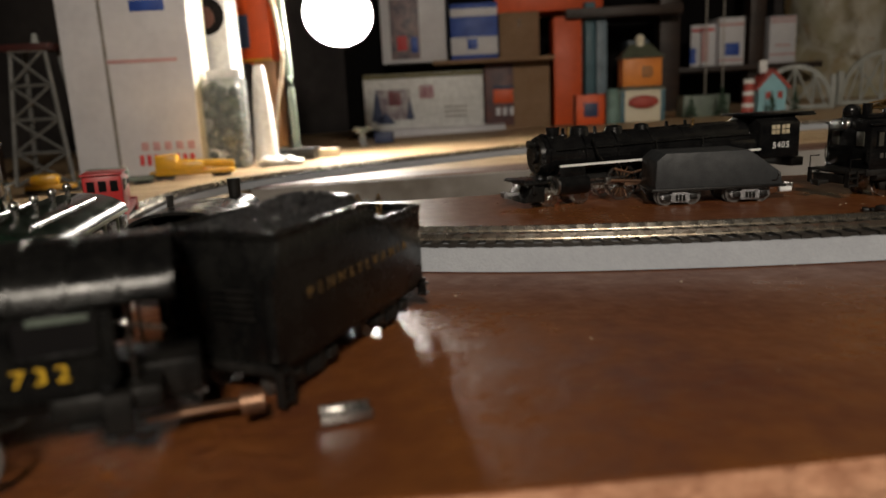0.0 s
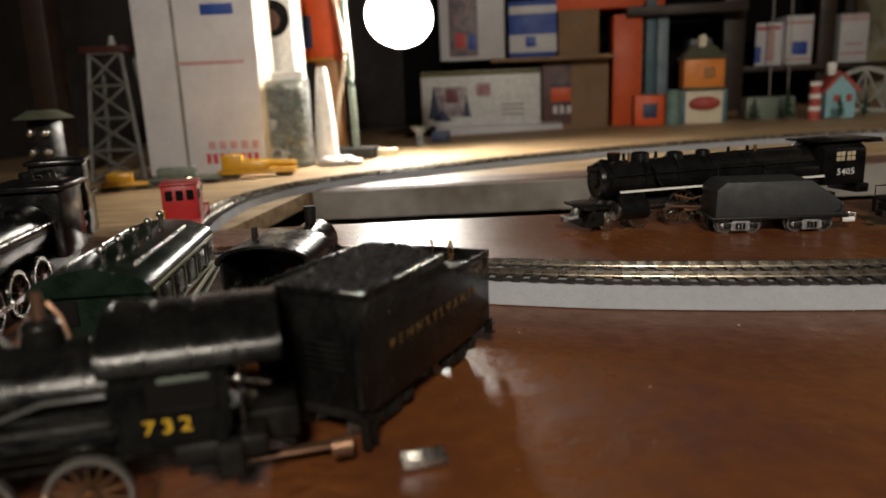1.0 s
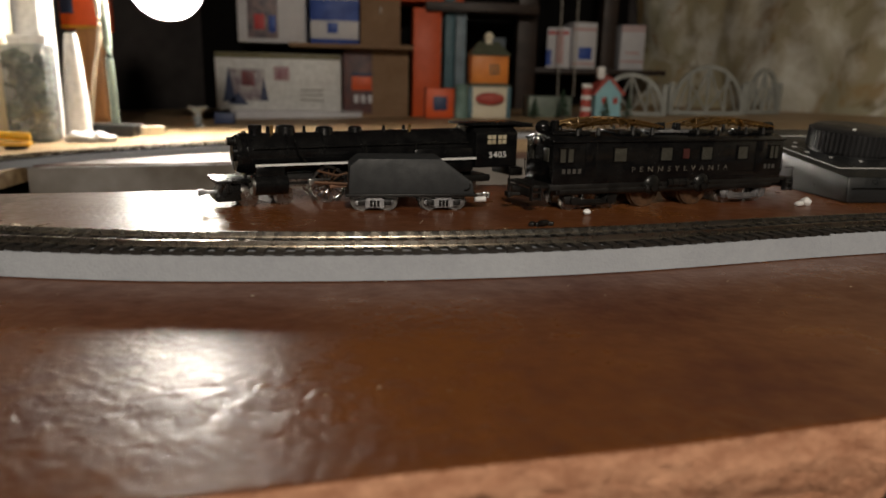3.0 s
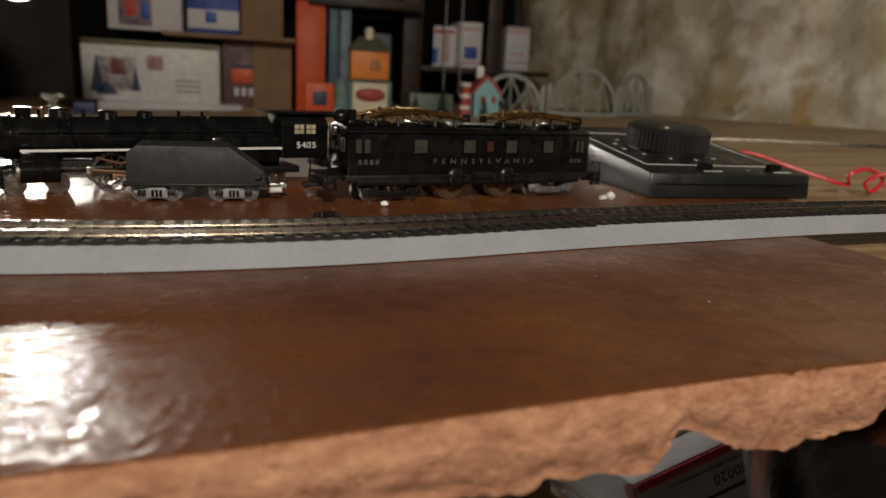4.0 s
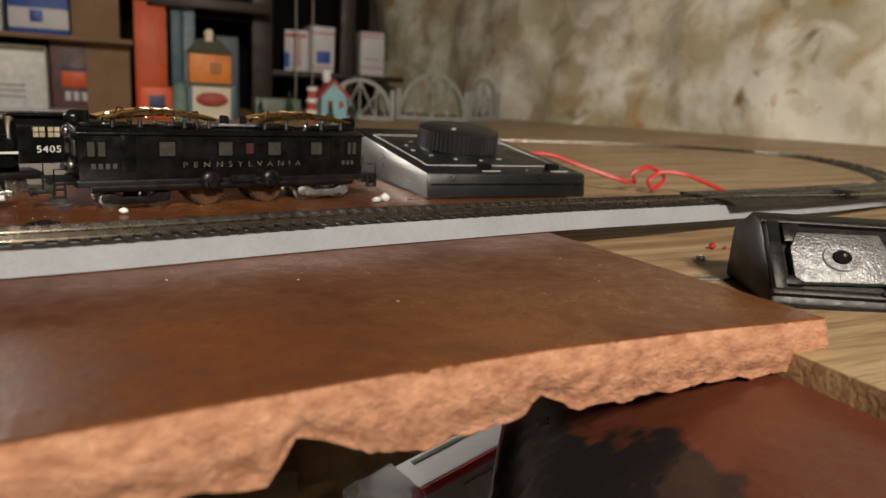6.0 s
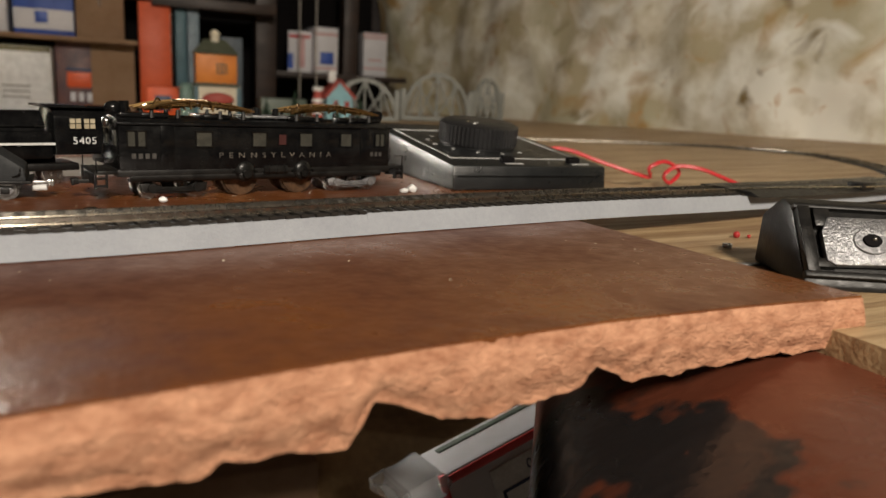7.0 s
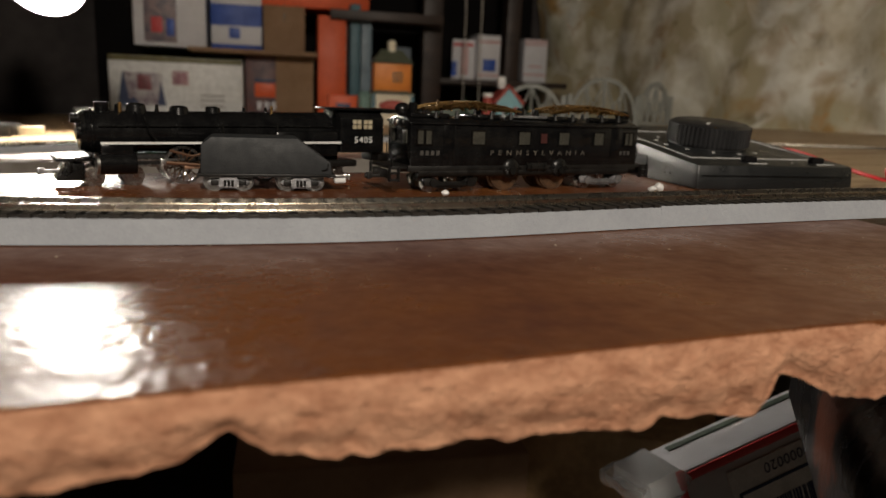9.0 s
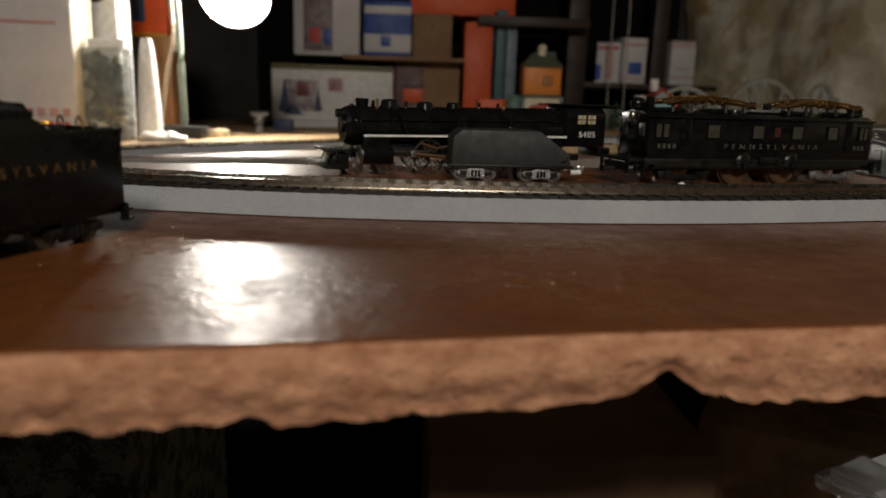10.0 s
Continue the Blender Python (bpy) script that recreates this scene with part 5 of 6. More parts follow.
# ---- stripped locomotive shell ----
shell = root("locomotive_shell", pose(-0.068, 0.276, 0, 0, 0, -25), "stripped black locomotive shell lying on its side", "model shell")
b = bm_new()
prism(b, [(0.276, -0.0105), (0.277, -0.006), (0.301, 0.0240), (0.312, 0.0262), (0.332, 0.0150), (0.334, -0.0105)], 0.560, 0.740, axis="x", bev=0.002)
part("body_shell", b, SOOT, shell, "dull black moulded shell")
FACE = Matrix.Translation((0.560, 0.277, -0.006)) @ Matrix.Rotation(math.atan2(0.030, 0.024), 4, "X") @ Matrix.Diagonal((0.95, 0.76, 1, 1))


def on_face(bm):
    bmesh.ops.transform(bm, matrix=FACE, verts=bm.verts[:])
    return bm


b = bm_new()
for c0, s0 in (((0.094, 0.0485, 0.001), (0.188, 0.003, 0.004)), ((0.094, 0.003, 0.001), (0.188, 0.004, 0.004)), ((0.004, 0.026, 0.001), (0.006, 0.044, 0.005)),
               ((0.012, 0.040, 0.002), (0.008, 0.012, 0.004)), ((0.010, 0.010, 0.0015), (0.010, 0.006, 0.004)), ((0.017, 0.028, 0.001), (0.002, 0.030, 0.003))):
    box(b, c0, s0, 0.0006)
part("moulding", on_face(b), SOOT, shell)


def on_plate(bm):
    bmesh.ops.translate(bm, verts=bm.verts[:], vec=(-0.012, 0, 0.0012))
    return on_face(bm)


b = bm_new()
prism(b, [(0.022, 0.011), (0.022, 0.030), (0.026, 0.040), (0.064, 0.041), (0.066, 0.034), (0.066, 0.010), (0.026, 0.008)], 0.0, 0.0035, axis="z", bev=0.0007)
rod(b, (0.044, 0.024, 0.0030), (0.044, 0.024, 0.0045), 0.0085, 24, 0.0080)
plate = part("motor_plate", on_plate(b), CAST, shell, "cast grey metal motor plate")
b = bm_new()
rod(b, (0.044, 0.024, 0.0040), (0.044, 0.024, 0.0058), 0.0042, 20)
part("bearing", on_plate(b), BLACKVOID, plate)
part("screw", on_plate(ball(bm_new(), (0.0445, 0.0245, 0.0060), 0.0012)), STEEL, plate)
for k, off in enumerate((0.0, 0.004)):
    part("lead_wire", on_face(tube(bm_new(), spline([(0.058, 0.004, 0.006), (0.053, 0.012, 0.009), (0.056 + off, 0.022, 0.012), (0.066, 0.031 - off, 0.012), (0.090, 0.033 - off, 0.011), (0.120, 0.030, 0.008)], 8), 0.0009, 7)), GREYWIRE, shell, "grey lead wire")
b = bm_new()
for k in range(6):
    ball(b, (0.050 + 0.0022 * k, 0.004 + 0.0012 * math.sin(k * 2), 0.004 + 0.001 * math.cos(k * 3)), 0.0019, (1, 1, 0.8), 8)
part("solder_lumps", on_face(b), CAST, shell)

# ---- scraps on board and table ----
b = bm_new()
box(b, (0, 0, 0.0009), (0.0115, 0.0055, 0.0010), 0.0002)
for y in (-0.0026, 0.0026):
    box(b, (0, y, 0.0019), (0.0115, 0.0007, 0.0022), 0.0002)
box(b, (0, 0, 0.0019), (0.0008, 0.0055, 0.0018))
thing("metal_clip", b, STEEL, "small bright folded metal clip on the board", "metal part", m=pose(0.031, 0.2215, 0.0002, 0, 0, 18))
b = bm_new()
for q in ((0, 0, 0.001), (0.005, 0.001, 0.0012), (-0.004, 0.002, 0.001), (0.001, -0.002, 0.0025)):
    box(b, q, (0.0060, 0.0030, 0.0022), 0.0006, 30 * q[0] * 1000)
thing("broken_coupler", b, SOOT, "broken dark coupler scrap lying on the board", "scrap", m=pose(0.2635, 0.449, 0, 0, 0, 10))
for x, y, s in ((0.455, 0.517, 0.0030), (0.448, 0.513, 0.0022), (0.2985, 0.481, 0.0020)):
    b = bm_new()
    ball(b, (0, 0, s * 0.9), s, (1.2, 1, 0.9), 10)
    for v in b.verts:
        v.co += 0.35 * s * Vector(noise.noise_vector(v.co * 400 + Vector((x * 50, y, 0))))
    thing("white_scrap", b, WHITE, "small white crumb of foam on the board", "scrap", "foam crumbs", pose(x, y, 0))
for x, y, r in ((0.6195, 0.393, 0.0021), (0.6270, 0.3905, 0.0011)):
    b = bm_new()
    ball(b, (0, 0, r), r, seg=14)
    thing("red_bead", b, REDPAINT, "small glossy red bead on the plywood", "bead", "red beads", pose(x, y, zt(x, y)))
b = bm_new()
for k in range(2):
    tube(b, [(0.0024 * math.cos(2 * math.pi * i / 14), 0.0024 * math.sin(2 * math.pi * i / 14), 0.0008 + 0.0012 * k) for i in range(14)], 0.0005, 6, closed=True)
thing("wire_ring", b, STEEL, "small coiled wire ring on the plywood", "ring", m=pose(0.592, 0.372, zt(0.592, 0.372)))
b = bm_new()
prism(b, [(0, -0.0022), (0.016, -0.0016), (0.020, 0), (0.016, 0.0016), (0, 0.0022), (-0.006, 0)], 0.0, 0.0014, axis="z", bev=0.0003)
thing("metal_sliver", b, CAST, "flat grey metal sliver on the plywood", "metal part", m=pose(0.560, 0.338, zt(0.56, 0.338), 0, 0, -14))
rnd = random.Random(11)
b = bm_new()
for k in range(260):
    x, y = rnd.uniform(-0.05, 0.53), rnd.uniform(0.20, 0.52)
    if y < 0.17 + 0.19 * (x + 0.1) + 0.02 or 0.345 < y - 0.1 * max(0, x - 0.3) < 0.40:
        continue
    s = rnd.choice((0.00008, 0.00012, 0.00012, 0.00018, 0.00024))
    ball(b, (x, y, s * 0.4), s, (rnd.uniform(1, 2.4), 1, 0.6), 6)
tagged(thing("dust_crumbs", b, CREAMCARD, "scattered pale dust crumbs on the brown board", "dust"), kind="stuff")


# ---- red diesel on the bend behind the parked engines ----
def red_diesel(m):
    o = root("red_diesel_locomotive", m, "bright red diesel switcher with lit headlight on the curved track", "model locomotive")
    b = bm_new()
    box(b, (0, 0, 0.0105), (0.104, 0.030, 0.005), 0.0008)
    for x in (-0.049, 0.049):
        box(b, (x, 0, 0.008), (0.008, 0.031, 0.012), 0.0008)
    part("frame", b, REDPAINT, o)
    part("hood", box(bm_new(), (-0.018, 0, 0.024), (0.062, 0.021, 0.023), 0.002), REDPAINT, o)
    cab = part("cab", box(bm_new(), (0.029, 0, 0.0275), (0.034, 0.029, 0.031), 0.0016), REDPAINT, o)
    part("hood_top", box(bm_new(), (-0.018, 0, 0.0358), (0.050, 0.014, 0.0016), 0.0004), GREENGLOSS, o)
    for y in (-0.0147, 0.0147):
        for x in (0.022, 0.036):
            part("cab_window", box(bm_new(), (x, y, 0.0345), (0.009, 0.0008, 0.009), 0.0003), WINDOW, cab)
        for k in range(5):
            part("louvre", box(bm_new(), (-0.040 + 0.009 * k, y * 0.73, 0.030), (0.004, 0.0008, 0.005), 0.0003), BLACKVOID, o)
    for y in (-0.0085, 0.0, 0.0085):
        part("end_window", box(bm_new(), (0.0462, y, 0.0345), (0.0008, 0.0058, 0.0085), 0.0003), BLACKVOID, cab)
    part("cab_roof", box(bm_new(), (0.029, 0, 0.0438), (0.038, 0.031, 0.0016), 0.0006), REDPAINT, cab)
    for k in range(3):
        part("nose_grille", box(bm_new(), (-0.0493, -0.006 + 0.006 * k, 0.0245), (0.0010, 0.0022, 0.0150), 0.0003), MUSTARD, o)
    part("headlight", ball(bm_new(), (-0.0505, 0, 0.036), 0.0028), HEADLIGHT, o, "lit warm headlight")
    for sgn in (-1, 1):
        part("handrail", tube(bm_new(), [(sgn * 0.047, -0.0135, 0.013), (sgn * 0.047, -0.0135, 0.023), (sgn * 0.038, -0.0135, 0.023), (sgn * 0.038, -0.0135, 0.013)], 0.0006, 6), MUSTARD, o)
    for x in (-0.030, 0.030):
        tr = new("truck")
        tr.parent = o
        tr.matrix_local = pose(x, 0, 0)
        truck(tr, 0, 0.0112, 0.022, 0.0046, SOOT)
    return o


p, a = on_loop(arc[nearest(-0.250, 0.664)])
red_diesel(pose(p.x, p.y, p.z + RAILZ + 0.0034, 0, 0, a))


# ---- boxes and toys at the back of the layout ----
def carton(name, x0, x1, y, depth, z0, z1, material, label, category="box", turn=0.0, group="", size=1.0):
    """A box whose front face spans x0..x1 at y; returns it with its local origin at the front bottom middle."""
    o = root(name, pose((x0 + x1) / 2, y, z0, 0, 0, turn) @ Matrix.Scale(size, 4), label, category, group)
    w, h, depth = (x1 - x0) / size, (z1 - z0) / size, depth / size
    part("body", box(bm_new(), (0, depth / 2, h / 2), (w, depth, h), 0.0015), material, o)
    lid = bm_new()
    box(lid, (0, depth * 0.25, h + 0.0004), (w * 0.995, depth * 0.49, 0.0008), 0.0002)
    box(lid, (0, depth * 0.75, h + 0.0004), (w * 0.995, depth * 0.49, 0.0008), 0.0002)
    part("flap", lid, material, o)
    return o


def patch(o, name, x, z, w, h, material, label="", d=0.0):
    return part(name, box(bm_new(), (x, -0.0006 - d, z), (w, 0.0012, h), 0.0003), material, o, label)


def sidepatch(o, name, sx, y, z, dy, h, material):
    return part(name, box(bm_new(), (sx, y, z), (0.0014, dy, h), 0.0003), material, o)


o = carton("white_mailing_box", -0.640, -0.424, 1.30, 0.10, zt(-0.5, 1.3), 0.30, WHITEBOX, "tall white mailing carton with faded red and blue print", turn=4)
patch(o, "tape_seam", -0.035, 0.17, 0.006, 0.34, PALEGREY)
patch(o, "blue_label", 0.045, 0.285, 0.058, 0.018, BLUEPRINT, "small blue printed panel")
patch(o, "red_bar", 0.0, 0.337, 0.21, 0.020, REDPRINT)
patch(o, "red_line", 0.025, 0.196, 0.120, 0.006, PINKPRINT)
for k in range(5):
    patch(o, "red_mark", 0.012 + 0.020 * k, 0.052, 0.012, 0.014, PINKPRINT)
for k in range(8):
    patch(o, "red_letter_bar", 0.004 + 0.0125 * k, 0.028, 0.008, 0.018, REDPRINT)
sidepatch(o, "cream_side", 0.1085, 0.05, 0.17, 0.096, 0.34, CREAMCARD)
for k in range(4):
    part("tape_glint", box(bm_new(), (-0.035, -0.0016, 0.06 + 0.075 * k), (0.004, 0.001, 0.010), 0.0003), CLEAR, o)

o = carton("picture_box", -0.448, -0.395, 1.42, 0.07, zt(-0.42, 1.42), 0.33, WHITE, "white box with a round dark picture")
part("round_picture", rod(bm_new(), (-0.010, -0.0014, 0.275), (-0.010, 0.0, 0.275), 0.034, 32), BLACKVOID, o, "round dark picture")
part("round_picture", rod(bm_new(), (-0.014, -0.0022, 0.272), (-0.014, -0.001, 0.272), 0.020, 24), OLDWOOD, o)
o = carton("orange_box", -0.466, -0.392, 1.69, 0.10, 0.155, 0.36, ORANGEBOX, "orange carton with a yellow edge on the shelf")
patch(o, "yellow_edge", 0.0, 0.004, 0.074, 0.006, MUSTARD)
patch(o, "dark_print", -0.022, 0.065, 0.026, 0.07, NAVY)
thing("wooden_post", box(bm_new(), (-0.405, 1.70, 0.05), (0.05, 0.06, 0.21), 0.003), mat("orange_wood", (0.32, 0.15, 0.05), 0.5, other=(0.22, 0.1, 0.035), scale=12, stretch=(6, 6, 1)),
      "orange-brown wooden post under the box", "post")

# clear bag of green stones and a white bottle beside it
o = root("plastic_bag", pose(-0.388, 1.36, zt(-0.388, 1.36)), "clear plastic bag of dark green stones", "bag")
b = bm_new()
rnd = random.Random(3)
for k in range(90):
    ball(b, (rnd.uniform(-0.030, 0.022), rnd.uniform(-0.010, 0.015), 0.010 + rnd.uniform(0, 0.135)), rnd.uniform(0.008, 0.013), (1, 0.8, 0.8), 7)
tagged(part("stones", b, mat("green_stones", (0.05, 0.075, 0.055), 0.25, other=(0.12, 0.16, 0.13), scale=60), o), kind="stuff")
b = bm_new()
box(b, (-0.004, 0.0, 0.080), (0.074, 0.044, 0.160), 0.010)
for v in b.verts:
    v.co += 0.005 * Vector(noise.noise_vector(v.co * 40))
part("film", b, CLEAR, o, "crinkled clear film")
part("fold", box(bm_new(), (-0.002, 0.0, 0.166), (0.062, 0.006, 0.016), 0.002), WHITE, o)
b = bm_new()
prof = [(0.021, 0.0), (0.022, 0.01), (0.020, 0.06), (0.016, 0.12), (0.012, 0.165), (0.009, 0.180), (0.0, 0.181)]
rg = [[b.verts.new((r * math.cos(2 * math.pi * k / 20), r * math.sin(2 * math.pi * k / 20), z)) for k in range(20)] for r, z in prof[:-1]]
for a, c in zip(rg, rg[1:]):
    for k in range(20):
        b.faces.new((a[k], a[(k + 1) % 20], c[(k + 1) % 20], c[k]))
b.faces.new(rg[-1]), b.faces.new(rg[0][::-1])
thing("white_bottle", b, WHITE, "tapering white plastic bottle beside the lamp", "bottle", m=pose(-0.340, 1.41, zt(-0.34, 1.41)))
b = ball(bm_new(), (0.034, 0, 0.008), 0.030, (1.4, 0.55, 0.32), 22)
for v in b.verts:
    v.co += 0.007 * Vector(noise.noise_vector(v.co * 70))
thing("white_rag", b, WHITE, "crumpled white rag on the table", "rag", m=pose(-0.33, 1.345, zt(-0.33, 1.345)))
o = root("white_roll", pose(-0.245, 1.50, zt(-0.245, 1.50)), "roll of pale tape lying beside the lamp", "tape")
part("roll", rod(bm_new(), (0, 0, 0), (0, 0, 0.016), 0.024, 28), CREAMCARD, o)
part("core", rod(bm_new(), (0, 0, 0.016), (0, 0, 0.0164), 0.013, 20), CARTON, o)
b = bm_new()
for k in range(6):
    tube(b, spline([(0.004 * k, 0, 0), (0.012 - 0.003 * k, 0.01, 0.02), (-0.012 + 0.008 * k, 0.0, 0.045)], 4), 0.004, 6)
thing("crumpled_wrapper", b, CLEAR, "crumpled shiny plastic wrapper", "wrapper", m=pose(-0.215, 1.72, zt(-0.215, 1.72)))

# stacked cartons
o = carton("flat_white_box", -0.2576, 0.1399, 2.3404, 0.203, -0.0728, -0.0393, WHITEBOX, "flat pale grey carton on the table", "box", size=1.27)
o = carton("picture_carton", -0.3059, 0.0739, 2.3912, 0.178, -0.0387, 0.1309, WHITE, "white carton with a printed winter village picture", "box", size=1.27)
patch(o, "village_print", -0.075, 0.060, 0.085, 0.075, mat("mauve_print", (0.20, 0.15, 0.18), 0.5, other=(0.45, 0.42, 0.42), scale=45, mix=0.4), "blurred village picture")
for x, z, w, h in ((-0.118, 0.062, 0.030, 0.085), (-0.035, 0.050, 0.020, 0.055), (-0.098, 0.028, 0.05, 0.03)):
    b = bm_new()
    prism(b, [(x - w / 2, z - h / 2), (x, z + h / 2), (x + w / 2, z - h / 2)], -0.0020, -0.0008)
    part("tree_print", b, NAVY, o)
patch(o, "village_house", -0.072, 0.075, 0.030, 0.034, mat("maroon_print", (0.22, 0.06, 0.07), 0.5, scale=60), d=0.0012)
patch(o, "small_picture", 0.008, 0.088, 0.036, 0.032, mat("plum_print", (0.30, 0.12, 0.16), 0.5, other=(0.5, 0.35, 0.36), scale=80, mix=0.4))
patch(o, "olive_band", 0.0, 0.1285, 0.298, 0.010, mat("olive_print", (0.16, 0.14, 0.05), 0.5, scale=30))
part("olive_lid", box(bm_new(), (0, 0.07, 0.1350), (0.299, 0.14, 0.002), 0.0005), mat("olive_lid", (0.20, 0.18, 0.08), 0.5, scale=20), o)
for k in range(3):
    patch(o, "grey_text_bar", 0.080, 0.050 - 0.012 * k, 0.055, 0.003, PALEGREY)
o = carton("brown_carton", 0.0802, 0.2885, 2.4547, 0.229, -0.0728, 0.1588, CARTON, "brown corrugated carton with a printed panel", size=1.27)
patch(o, "printed_panel", -0.046, 0.098, 0.072, 0.155, mat("dark_panel_print", (0.16, 0.07, 0.06), 0.5, other=(0.08, 0.05, 0.06), scale=30, mix=0.5))
patch(o, "orange_band", -0.036, 0.095, 0.050, 0.034, ORANGEBOX, d=0.0012)
for k in range(3):
    patch(o, "white_letter_bar", -0.050 + 0.017 * k, 0.057, 0.011, 0.020, WHITEBOX, d=0.0012)
patch(o, "navy_bar", -0.036, 0.118, 0.052, 0.006, NAVY, d=0.0012)
part("shelf_flap", box(bm_new(), (-0.060, 0.06, 0.1835), (0.300, 0.24, 0.010), 0.002), CARTON, o, "brown cardboard sheet")
o = carton("dark_picture_box", -0.2551, -0.0417, 2.5182, 0.178, 0.1692, 0.4484, WHITEBOX, "white carton with a dark arched picture", size=1.27)
patch(o, "arched_picture", -0.022, 0.085, 0.075, 0.15, mat("dusk_print", (0.10, 0.09, 0.12), 0.5, other=(0.30, 0.22, 0.22), scale=40, mix=0.4), "dark arched picture")
patch(o, "picture_detail", -0.030, 0.050, 0.026, 0.036, REDPRINT, d=0.0012)
patch(o, "picture_detail", 0.002, 0.045, 0.018, 0.04, BLUEPRINT, d=0.0012)
o = carton("blue_white_box", -0.0265, 0.1285, 2.5182, 0.178, 0.1692, 0.3468, BLUEPRINT, "blue and white mailing carton", size=1.27)
patch(o, "white_band", 0.0, 0.035, 0.121, 0.045, WHITEBOX)
patch(o, "white_band", 0.0, 0.118, 0.121, 0.020, WHITEBOX)
patch(o, "blue_mark", -0.005, 0.040, 0.026, 0.026, BLUEPRINT, d=0.0012)
o = carton("upper_brown_box", 0.1335, 0.2631, 2.5182, 0.178, 0.1692, 0.3112, CARTON, "brown carton on the stack", size=1.27)
part("tape_glint", box(bm_new(), (0.000, -0.001, 0.085), (0.004, 0.0012, 0.022), 0.0004), CLEAR, o)
carton("orange_top_box", 0.1221, 0.4714, 2.5436, 0.203, 0.3131, 0.4357, ORANGEBOX, "orange carton across the stack", size=1.27)
o = carton("tall_orange_box", 0.3029, 0.3914, 2.4543, 0.157, -0.0728, 0.2839, ORANGEBOX, "tall orange carton standing on end", size=1.12)
sidepatch(o, "striped_edge", 0.0402, 0.07, 0.15, 0.138, 0.29, mat("black_white_edge", (0.5, 0.5, 0.5), 0.5, other=(0.02, 0.02, 0.02), scale=70, mix=0.15))
o = carton("teal_box", 0.4060, 0.4373, 2.4767, 0.134, -0.0728, 0.3264, TEALBOX, "narrow teal carton standing on end", size=1.12)
carton("pale_blue_box", 0.4407, 0.4743, 2.4767, 0.134, -0.0728, 0.2928, mat("pale_blue_card", (0.22, 0.30, 0.36), 0.5, scale=20), "narrow pale blue carton standing on end", size=1.12)
o = carton("grey_book_box", 0.535, 0.60, 2.45, 0.12, -0.0728, 0.20, mat("grey_blue_card", (0.12, 0.15, 0.18), 0.5, scale=20), "grey-blue carton in the shadow")
o = carton("small_red_box", 0.312, 0.388, 1.99, 0.07, zt(0.35, 1.99), 0.045, ORANGEBOX, "small orange-red carton on the table")
patch(o, "dark_print", 0.0, 0.038, 0.036, 0.036, NAVY)
o = carton("low_dark_box", -0.20, -0.155, 1.845, 0.03, zt(-0.17, 1.84), -0.02, NAVY, "small dark box on the table")

# dark shelf unit with mailing boxes
for nm, c, s in (("post", (0.685, 2.56, 0.30), (0.065, 0.07, 0.74)), ("post", (0.985, 2.62, 0.30), (0.050, 0.07, 0.74))):
    thing("shelf_post", box(bm_new(), c, s, 0.003), DARKWOOD, "dark stained wooden shelf post", "post", "shelf posts")
thing("shelf_board", box(bm_new(), (0.52, 2.58, 0.290), (0.36, 0.30, 0.030), 0.002), DARKWOOD, "dark wooden shelf board", "shelf", "shelf boards")
thing("shelf_board", box(bm_new(), (0.95, 2.66, 0.103), (0.46, 0.24, 0.018), 0.002), DARKWOOD, "dark wooden shelf board", "shelf", "shelf boards")
# black sheet added to paint the unlit depth at the back
thing("shade_sheet", box(bm_new(), (0.35, 2.89, 0.45), (1.6, 0.02, 1.2), 0.004), BLACKVOID, "black sheet added for the shade behind the shelves", "cloth")
o = carton("mailing_box", 0.846, 0.930, 2.55, 0.12, 0.1125, 0.262, WHITEBOX, "white mailing box with red and blue print on the shelf", turn=0, group="mailing boxes")
patch(o, "blue_mark", 0.004, 0.050, 0.046, 0.040, BLUEPRINT)
patch(o, "red_line", 0.0, 0.128, 0.080, 0.008, PINKPRINT)
patch(o, "red_line", 0.0, 0.016, 0.080, 0.006, PINKPRINT)
o = carton("mailing_box", 0.765, 0.842, 2.57, 0.10, 0.1125, 0.245, WHITEBOX, "white mailing box with red and blue print on the shelf", turn=-16, group="mailing boxes")
patch(o, "red_bar", 0.006, 0.070, 0.022, 0.11, PINKPRINT)
patch(o, "red_line", 0.0, 0.116, 0.07, 0.010, REDPRINT)
patch(o, "blue_mark", -0.030, 0.035, 0.018, 0.05, BLUEPRINT)
o = carton("mailing_box", 1.060, 1.149, 2.68, 0.08, 0.1125, 0.268, WHITEBOX, "white mailing box with red lines on the shelf", turn=0, group="mailing boxes")
for z in (0.150, 0.138, 0.030, 0.060):
    patch(o, "red_line", 0.0, z, 0.088 if z != 0.060 else 0.05, 0.006, PINKPRINT)
for x in (0.782, 0.836):
    thing("hanging_string", rod(bm_new(), (x, 2.46, 0.02), (x - 0.004, 2.46, 0.62), 0.0022, 6), GREYWIRE, "taut grey string hanging by the shelf", "string", "strings")

